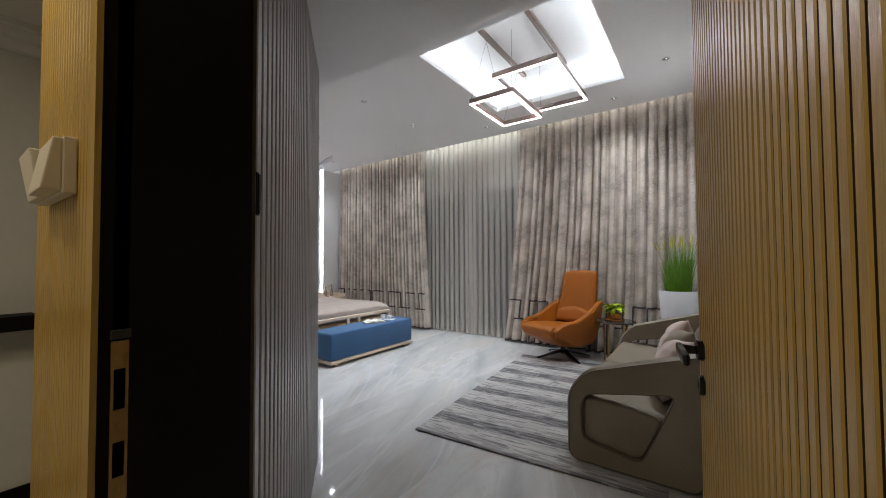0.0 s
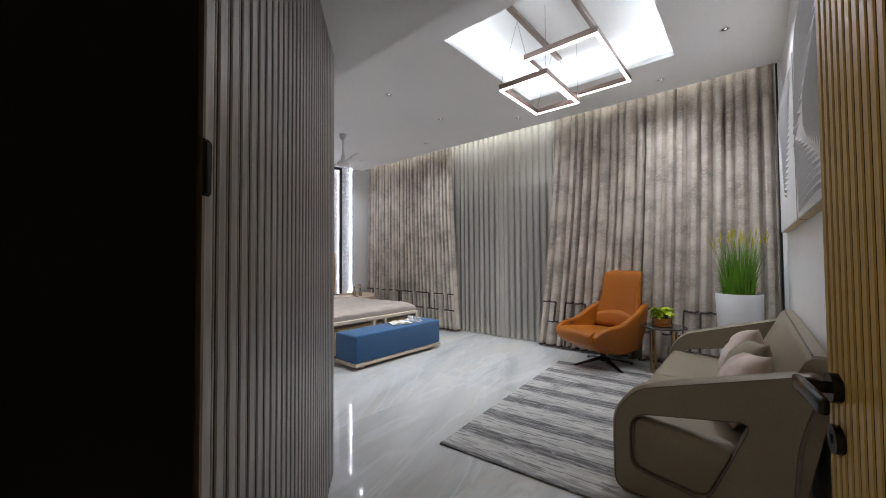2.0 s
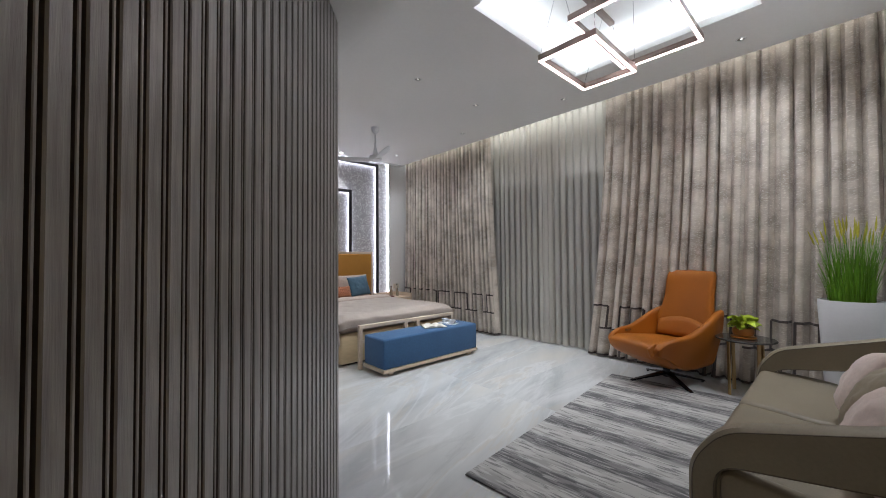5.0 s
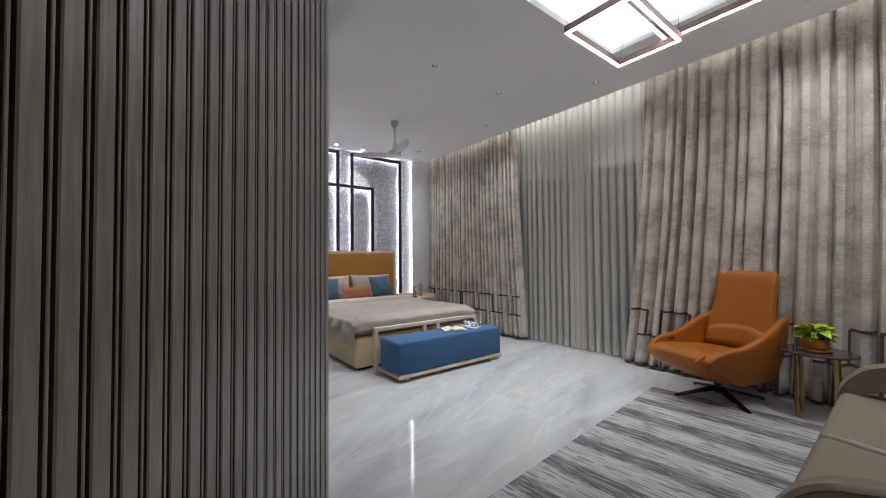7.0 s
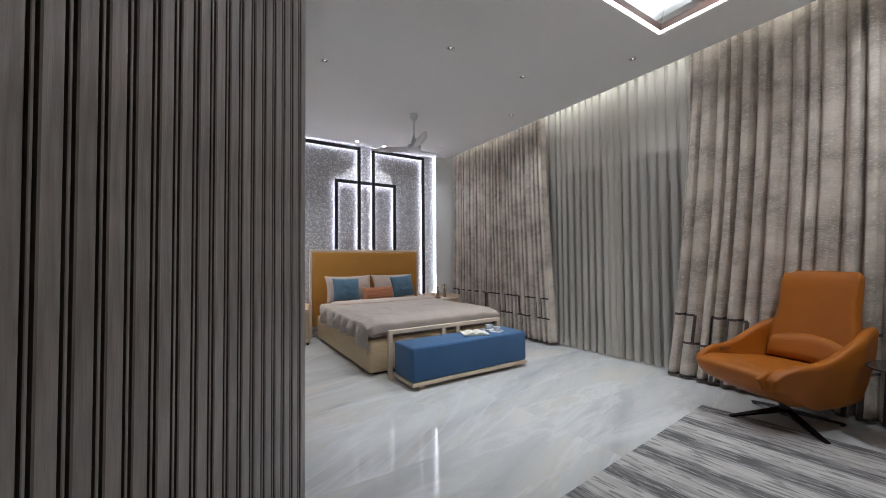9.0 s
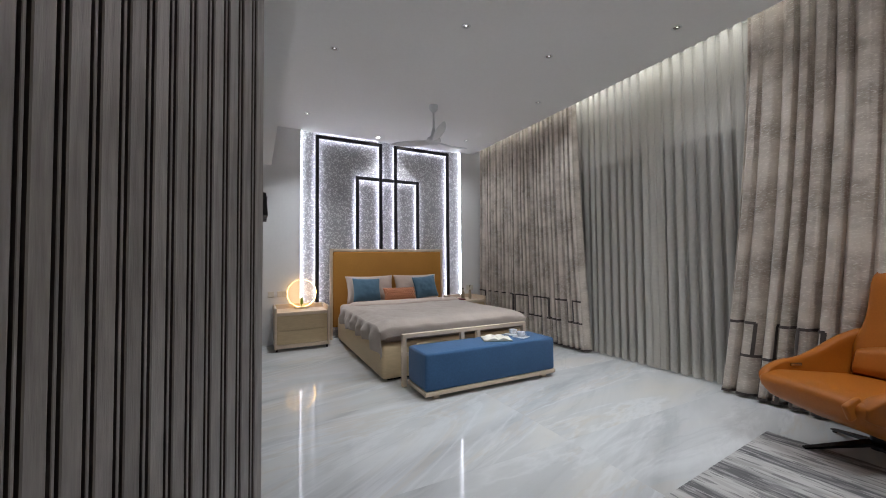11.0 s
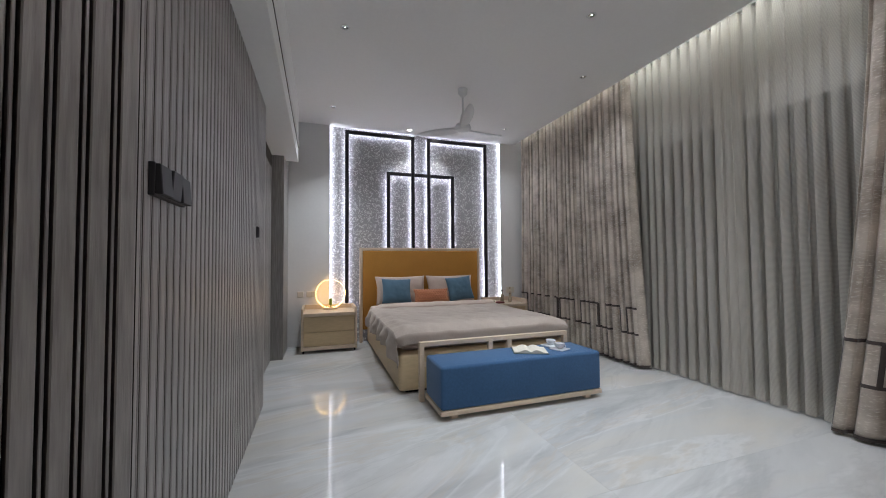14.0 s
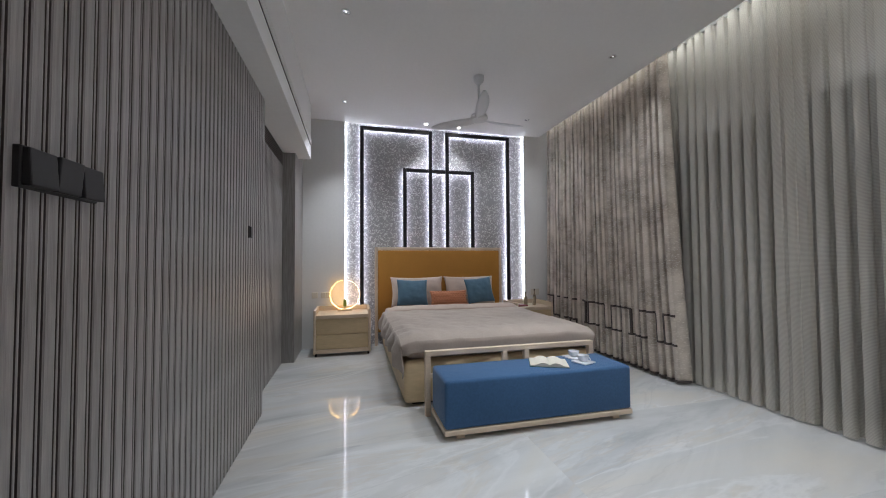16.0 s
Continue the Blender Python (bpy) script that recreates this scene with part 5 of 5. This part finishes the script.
    for x in (x0 + 0.12, x1 - 0.12):
        for y in (y0 + 0.15, y1 - 0.15):
            bm = bmesh.new()
            add_tube(bm, (x, y, 0.0), (x, y, 0.072), 0.022, 12)
            part("foot", bm, M_DARKMETAL, root)


sofa()
cushion("sofa_cushion", "pale blush cushion standing on the sofa seat", pose(-0.150, 3.60, 0.625, 0, 24, 0) @ lean @ pose(0, 0, 0, 0, 12, 0), 0.42, 0.41, 0.19, M_PINKCUSH, "blush cushions", 11)
cushion("sofa_cushion", "taupe cushion standing on the sofa seat", pose(-0.130, 3.26, 0.610, 0, 26, 6) @ lean @ pose(0, 0, 0, 0, 8, 0), 0.43, 0.41, 0.19, M_TAUPE, "", 12)
cushion("sofa_cushion", "pale blush cushion standing on the sofa seat", pose(-0.140, 2.93, 0.60, 0, 26, 10) @ lean @ pose(0, 0, 0, 0, 10, 0), 0.42, 0.41, 0.19, M_PINKCUSH, "blush cushions", 13)


# ---- lounge chair ----
CHAIR_TURN = 248


def ease(a, b, v):
    """A smooth rise from 0 at a to 1 at b."""
    v = min(1.0, max(0.0, (v - a) / (b - a)))
    return v * v * (3 - 2 * v)


def lounge_chair():
    root = thing("lounge_chair", "orange leather swivel lounge chair with a tall back", "armchair", at=(-1.49, 5.03, 0.0))
    root.matrix_world = pose(-1.49, 5.03, 0, 0, 0, CHAIR_TURN) @ Matrix.Scale(1.09, 4)
    # the two arms: thin curved sides that taper to the base and sweep up into the back
    for side in (-1, 1):
        bm = bmesh.new()
        n, levels = 20, 9
        rows = []
        for i in range(n + 1):
            x = -0.37 + 0.80 * i / n
            top = 0.492 + 0.205 * ease(0.20, -0.36, x) - 0.045 * ease(0.22, 0.43, x) - 0.05 * ease(0.38, 0.43, x)
            low = 0.165 + 0.165 * ease(0.02, 0.43, x) + 0.02 * ease(0.40, 0.43, x)
            row = []
            for k in range(levels + 1):
                z = low + (top - low) * k / levels
                out = 0.175 + 0.130 * min(1.0, max(0.0, (z - 0.15) / 0.34)) ** 0.65
                out *= (1 - 0.08 * ease(0.15, 0.43, x)) * (1 - 0.16 * ease(-0.12, -0.37, x))
                row.append(bm.verts.new((x - 0.16 * max(0.0, z - 0.42) + 0.10 * (z - 0.3) * ease(0.0, 0.43, x), side * out, z)))
            rows.append(row)
        for p, q in zip(rows, rows[1:]):
            for k in range(levels):
                bm.faces.new((p[k], p[k + 1], q[k + 1], q[k]))
        ob = part("arm", bm, M_ORANGE, root, "orange leather wrap-round arm", True)
        mod = ob.modifiers.new("thick", "SOLIDIFY")
        mod.thickness, mod.offset = 0.060, 0
        mod = ob.modifiers.new("round", "SUBSURF")
        mod.levels = mod.render_levels = 1
    # the lower shell behind, closing the sides under the back
    bm = bmesh.new()
    rows = []
    for i in range(13):
        th = math.pi * (i / 12 - 0.5)
        row = []
        for k in range(9):
            z = 0.165 + 0.42 * k / 8
            out = (0.175 + 0.130 * min(1.0, (z - 0.15) / 0.34) ** 0.65) * 0.86
            row.append(bm.verts.new((-0.20 - (0.10 + 0.10 * (k / 8) ** 0.7) * math.cos(th) - 0.16 * max(0.0, z - 0.42), out * math.sin(th), z)))
        rows.append(row)
    for p, q in zip(rows, rows[1:]):
        for k in range(8):
            bm.faces.new((p[k], p[k + 1], q[k + 1], q[k]))
    ob = part("lower_shell", bm, M_ORANGE, root, smooth=True)
    mod = ob.modifiers.new("thick", "SOLIDIFY")
    mod.thickness, mod.offset = 0.050, 0
    # the seat: a wedge whose front slopes back to the base
    bm = bmesh.new()
    side_line = rounded_loop([(-0.24, 0.385), (0.36, 0.440), (0.465, 0.405), (0.435, 0.305), (0.14, 0.165), (-0.20, 0.165)], 0.055, 6)
    rings = []
    for v in (-1.0, -0.97, -0.90, -0.6, 0.0, 0.6, 0.90, 0.97, 1.0):
        shrink = 0.10 * (abs(v) > 0.98) + 0.035 * (0.95 < abs(v) < 0.98)
        ring = []
        for p in side_line:
            half = 0.165 + 0.108 * ease(0.15, 0.40, p[1])
            ring.append(bm.verts.new((p[0] + (0.1 - p[0]) * shrink, v * half, p[1] + (0.31 - p[1]) * shrink + 0.010 * (1 - v * v) * (p[1] > 0.36))))
        rings.append(ring)
    for low, high in zip(rings, rings[1:]):
        for k in range(len(side_line)):
            j = (k + 1) % len(side_line)
            bm.faces.new((low[k], low[j], high[j], high[k]))
    bm.faces.new(rings[0])
    bm.faces.new(rings[-1])
    part("seat", bm, M_ORANGE, root, smooth=True)
    # the tall back: rounded sections from the seat up, narrowing to the head
    bm = bmesh.new()
    rings = []
    heights = (0.34, 0.42, 0.50, 0.575, 0.64, 0.71, 0.785, 0.86, 0.935, 1.00, 1.043, 1.052)
    halves = (0.250, 0.268, 0.276, 0.276, 0.262, 0.246, 0.238, 0.238, 0.241, 0.240, 0.228, 0.200)
    thick = (0.07, 0.075, 0.078, 0.075, 0.070, 0.066, 0.062, 0.060, 0.058, 0.052, 0.038, 0.015)
    for z, w, d in zip(heights, halves, thick):
        ring = []
        for k in range(24):
            a = 2 * math.pi * k / 24
            c, sn = math.cos(a), math.sin(a)
            y = w * math.copysign(abs(sn) ** 0.45, sn)
            x = d * math.copysign(abs(c) ** 0.6, c) + 0.9 * y * y - 0.30 - 0.20 * max(0.0, z - 0.45)
            ring.append(bm.verts.new((x, y, z)))
        rings.append(ring)
    for p, q in zip(rings, rings[1:]):
        for k in range(24):
            bm.faces.new((p[k], p[(k + 1) % 24], q[(k + 1) % 24], q[k]))
    bm.faces.new(rings[0][::-1])
    bm.faces.new(rings[-1])
    ob = part("back", bm, M_ORANGE, root, "tall orange leather back", True)
    mod = ob.modifiers.new("round", "SUBSURF")
    mod.levels = mod.render_levels = 1
    bm = bmesh.new()
    n = 16
    grid = []
    for j in range(n + 1):
        row = []
        for i in range(n + 1):
            u, v = 2 * i / n - 1, j / n
            y = 0.250 * u
            z = 0.395 + 0.215 * v * (1 - 0.28 * u * u)
            puffy = 0.065 * max(0.0, (1 - u ** 6) * (1 - (2 * v - 1) ** 4)) ** 0.5
            row.append(bm.verts.new((-0.235 + 0.9 * y * y - 0.20 * max(0.0, z - 0.45) + puffy - 0.02 * v, y, z)))
        grid.append(row)
    for j in range(n):
        for i in range(n):
            bm.faces.new((grid[j][i], grid[j][i + 1], grid[j + 1][i + 1], grid[j + 1][i]))
    ob = part("lumbar_cushion", bm, M_ORANGE, root, smooth=True)
    mod = ob.modifiers.new("thick", "SOLIDIFY")
    mod.thickness, mod.offset = 0.03, -1
    # the folded leather tongue where the footrest swings out
    bm = bmesh.new()
    soft_box(bm, -0.05, 0.05, -0.012, 0.012, -0.045, 0.045, 0.011, 4, m=pose(0.445, 0.225, 0.385, 0, 25, 0))
    part("footrest_tab", bm, M_ORANGE, root, smooth=True)
    bm = bmesh.new()
    add_box(bm, 0.16, 0.235, -0.262, -0.250, 0.452, 0.469, bevel=0.003)
    part("recline_button", bm, M_CHROME, root, "steel recline lever")
    bm = bmesh.new()
    add_tube(bm, (0, 0, 0.05), (0, 0, 0.18), 0.030, 18)
    part("column", bm, M_DARKMETAL, root, smooth=True)
    for deg in (43 - CHAIR_TURN, 137 - CHAIR_TURN, 226 - CHAIR_TURN, 319 - CHAIR_TURN):
        bm = bmesh.new()
        rows = []
        for i in range(5):
            a = i / 4
            r = 0.02 + 0.32 * a
            w, t, z = 0.030 - 0.016 * a, 0.020 - 0.010 * a, 0.085 - 0.070 * a
            rows.append([bm.verts.new((r, s * w, z + h * t)) for s, h in ((-1, -0.5), (1, -0.5), (1, 0.5), (-1, 0.5))])
        for p, q in zip(rows, rows[1:]):
            for k in range(4):
                bm.faces.new((p[k], p[(k + 1) % 4], q[(k + 1) % 4], q[k]))
        bm.faces.new(rows[0][::-1])
        bm.faces.new(rows[-1])
        ob = part("leg", bm, M_DARKMETAL, root)
        ob.rotation_euler = (0, 0, radians(deg))
        bm = bmesh.new()
        add_tube(bm, (0.325, 0, 0), (0.325, 0, 0.010), 0.012, 10)
        part("glide", bm, M_PLASTIC, ob)


lounge_chair()


# ---- side table and its plant ----
TBX, TBY, TBZ = -0.86, 5.15, 0.53


def side_table():
    root = thing("side_table", "round smoked-glass side table on slim brass legs", "side table", at=(TBX, TBY, 0))
    bm = bmesh.new()
    add_lathe(bm, [(0.225, TBZ - 0.018), (0.232, TBZ - 0.012), (0.232, TBZ - 0.006), (0.225, TBZ)], 40)
    part("top", bm, M_SMOKE, root, "smoked glass top", True)
    for i in range(4):
        a = math.pi / 4 + i * math.pi / 2
        bm = bmesh.new()
        add_box(bm, 0.150, 0.160, -0.014, 0.014, 0.0, TBZ - 0.019)
        ob = part("leg", bm, M_BRASS, root)
        ob.rotation_euler = (0, 0, a)


side_table()


def leaf_mesh(name, length, width, mat, droop):
    bm = bmesh.new()
    n = 8
    rows = []
    for i in range(n + 1):
        a = i / n
        w = width * math.sin(math.pi * a ** 0.7) ** 0.9 * (1.0 if 0 < i < n else 0.05)
        x = length * a
        z = 0.35 * length * math.sin(a * 1.4) - droop * length * a * a
        rows.append([bm.verts.new((x, -w, z + 0.25 * w)), bm.verts.new((x, 0, z)), bm.verts.new((x, w, z + 0.25 * w))])
    for p, q in zip(rows, rows[1:]):
        for k in range(2):
            bm.faces.new((p[k], p[k + 1], q[k + 1], q[k]))
    data = bpy.data.meshes.new(name)
    bm.to_mesh(data)
    bm.free()
    data.materials.append(mat)
    data.shade_smooth()
    return data


def table_plant():
    rng = random.Random(5)
    root = thing("potted_plant", "lime-leaved plant in an amber glazed pot", "potted plant", at=(TBX - 0.01, TBY - 0.02, TBZ))
    bm = bmesh.new()
    add_lathe(bm, [(0.085, 0.0), (0.098, 0.006), (0.100, 0.016), (0.088, 0.018)], 28)
    part("saucer", bm, M_TERRA, root, smooth=True)
    bm = bmesh.new()
    add_lathe(bm, [(0.055, 0.018), (0.076, 0.03), (0.086, 0.06), (0.080, 0.092), (0.070, 0.10), (0.064, 0.10), (0.062, 0.085), (0.0, 0.083)], 28)
    part("pot", bm, M_TERRA, root, smooth=True)
    meshes = [leaf_mesh("leaf", 0.075 + 0.012 * k, 0.030 + 0.005 * k, M_LEAF, 0.30 + 0.2 * k) for k in range(3)]
    for i in range(70):
        ob = new("leaf", meshes[i % 3])
        ob.parent = root
        a = rng.uniform(0, 2 * math.pi)
        r = rng.uniform(0.0, 0.08)
        ob.matrix_basis = pose(r * math.cos(a), r * math.sin(a), rng.uniform(0.085, 0.17), rng.uniform(-35, 35), rng.uniform(-55, 10), math.degrees(a) + rng.uniform(-50, 50)) @ Matrix.Scale(rng.uniform(0.7, 1.15), 4)
    bm = bmesh.new()
    for i in range(14):
        a = rng.uniform(0, 2 * math.pi)
        add_tube(bm, (0.02 * math.cos(a), 0.02 * math.sin(a), 0.08), (0.06 * math.cos(a), 0.06 * math.sin(a), rng.uniform(0.12, 0.18)), 0.0025, 5)
    part("stems", bm, M_GRASS, root)


table_plant()


# ---- tall planter with grass ----
def grass_planter():
    rng = random.Random(9)
    root = thing("planter", "tall matt white round planter with upright green grass", "planter", at=(-0.185, 5.16, 0))
    bm = bmesh.new()
    add_lathe(bm, [(0.150, 0.0), (0.160, 0.01), (0.182, 0.55), (0.196, 0.925), (0.192, 0.935), (0.180, 0.935), (0.176, 0.88), (0.0, 0.87)], 40)
    part("pot", bm, M_WHITE, root, smooth=True)
    bm = bmesh.new()
    add_lathe(bm, [(0.17, 0.872), (0.16, 0.885), (0.05, 0.89)], 20)
    part("soil", bm, M_SOIL, root)
    bm = bmesh.new()
    tips = []
    for i in range(430):
        a, r = rng.uniform(0, 2 * math.pi), 0.13 * math.sqrt(rng.random())
        base = Vector((r * math.cos(a), r * math.sin(a), 0.88))
        h = rng.uniform(0.34, 0.66) * (1.0 if rng.random() < 0.7 else 0.7)
        out = rng.uniform(0.01, 0.095) * (0.3 + r / 0.13)
        bend = Vector((math.cos(a + rng.uniform(-0.8, 0.8)), math.sin(a + rng.uniform(-0.8, 0.8)), 0)) * out
        side = Vector((math.cos(rng.uniform(0, 6.3)), math.sin(rng.uniform(0, 6.3)), 0)).normalized()
        w = rng.uniform(0.0022, 0.0042)
        prev = None
        for k in range(6):
            t = k / 5
            c = base + Vector((0, 0, h * t)) + bend * t * t
            if rng.random() < 0.02:
                c.z -= 0.01
            ww = w * (1 - 0.85 * t ** 2)
            pair = (bm.verts.new(c - side * ww), bm.verts.new(c + side * ww))
            if prev:
                bm.faces.new((prev[0], prev[1], pair[1], pair[0]))
            prev = pair
        if h > 0.54 and len(tips) < 26:
            tips.append((c, bend))
    data = bpy.data.meshes.new("grass")
    bm.to_mesh(data)
    bm.free()
    data.materials.append(M_GRASS)
    ob = new("grass", data)
    ob.parent = root
    tagged(ob, "fine upright green grass blades", "", "", "stuff")
    plume = bmesh.new()
    add_lathe(plume, [(0.002, 0), (0.006, 0.03), (0.007, 0.06), (0.004, 0.10), (0.001, 0.13)], 7)
    plume_data = mesh_of("plume", plume, M_PLUME, True)
    for c, bend in tips:
        ob = new("plume", plume_data)
        ob.parent = root
        ob.matrix_basis = Matrix.Translation(c - Vector((0, 0, 0.05))) @ (Vector((0, 0, 0.5)) + bend * 1.6).to_track_quat("Z", "Y").to_matrix().to_4x4()


grass_planter()


# ---- relief pictures on the side wall ----
def relief_picture(y0, y1, z0, z1, seed):
    root = thing("wall_art", "white carved wave relief in a thin gold box frame", "wall art", "relief panels", at=(EAST, (y0 + y1) / 2, z0))
    w, h = y1 - y0, z1 - z0
    bm = bmesh.new()
    add_box(bm, -0.045, -0.001, -w / 2, w / 2, 0, h)
    part("box_frame", bm, M_GOLD, root, "thin gold frame")
    bm = bmesh.new()
    add_box(bm, -0.052, -0.0455, -w / 2 + 0.004, w / 2 - 0.004, 0.004, h - 0.004)
    part("panel", bm, M_WHITE, root)
    n = 26
    for i in range(n):
        f = i / (n - 1)
        z = h * (0.05 + 0.91 * f)
        if seed == 0.0:
            if f < 0.16:
                continue
            open_ = ((f - 0.16) / 0.84) ** 0.8
            spans = (-0.06 * w - 0.40 * w * open_, -0.06 * w + 0.50 * w * open_)
        else:
            open_ = abs(f - 0.44) / 0.56
            spans = (0.47 * w - 0.92 * w * min(1.0, open_ ** 0.8 * 1.1), 0.47 * w)
        if spans[1] - spans[0] < 0.04:
            continue
        bm = bmesh.new()
        prev = None
        for k in range(15):
            t = k / 14
            y = spans[0] + (spans[1] - spans[0]) * t
            zz = min(h - 0.03, z + 0.022 * math.sin(math.pi * t + seed) - 0.01)
            prof = 0.014 * min(1.0, 5 * t, 5 * (1 - t)) + 0.001
            ring = [bm.verts.new((-0.052, y, zz - 0.013)), bm.verts.new((-0.052 - prof, y, zz - 0.004)), bm.verts.new((-0.052, y, zz + 0.013))]
            if prev:
                for c in range(2):
                    bm.faces.new((prev[c], prev[c + 1], ring[c + 1], ring[c]))
            prev = ring
        part("ridge", bm, M_WHITE, root)
    if seed == 0.0:
        return
    # upright ridges fill the wedge between the slanting ones
    for i in range(13):
        away = 0.36 + 0.56 * i / 12
        y = 0.47 * w - away * w
        half = 0.50 * h * (away / 1.02) ** 1.25
        low, high = max(0.06 * h, 0.463 * h - half), min(0.94 * h, 0.463 * h + half)
        bm = bmesh.new()
        prev = None
        for k in range(9):
            t = k / 8
            z = low + (high - low) * t
            prof = 0.014 * min(1.0, 5 * t, 5 * (1 - t)) + 0.001
            ring = [bm.verts.new((-0.052, y - 0.011, z)), bm.verts.new((-0.052 - prof, y - 0.003, z)), bm.verts.new((-0.052, y + 0.011, z))]
            if prev:
                for c in range(2):
                    bm.faces.new((prev[c], prev[c + 1], ring[c + 1], ring[c]))
            prev = ring
        part("ridge", bm, M_WHITE, root)


relief_picture(3.55, 5.15, 1.54, 2.62, 0.0)
relief_picture(1.90, 3.50, 1.54, 2.62, 0.3)

# ---- corridor outside the door ----
boxes("counter_ledge", M_BLACK, "black stone ledge on the corridor wall", "ledge", (-3.0, -2.82, -0.6, 0.46, 0.96, 1.035))
bm = bmesh.new()
for k, (d, z) in enumerate(((0.05, 2.46), (0.09, 2.51), (0.13, 2.56))):
    add_box(bm, -3.0, -3.0 + d, -3.0, 1.29, z, 2.62)
structure("cornice", bm, M_CEILING, "stepped white plaster cornice in the corridor", "trim")
boxes("baseboard", M_BLACK, "dark corridor skirting", "skirting", (-3.0, -2.985, -3.0, 1.29, 0, 0.10))


# ---- marble slabs of the floor ----
def slab_mesh(w, d):
    bm = bmesh.new()
    add_box(bm, 0.0002, w - 0.0002, 0.0002, d - 0.0002, -0.02, 0.0, bevel=0.0002, segments=1)
    return mesh_of("slab", bm, M_MARBLE)


xs = [-7.0, -6.15, -4.95, -3.75, -2.55, -1.35, -0.15, 1.05, 2.6]
ys = [-3.2, -1.27, 1.13, 3.53, 6.2]
for xa, xb in zip(xs, xs[1:]):
    for ya, yb in zip(ys, ys[1:]):
        ob = new("slab", slab_mesh(xb - xa, yb - ya))
        ob.parent = floor
        ob.matrix_world = pose(xa, ya, 0)
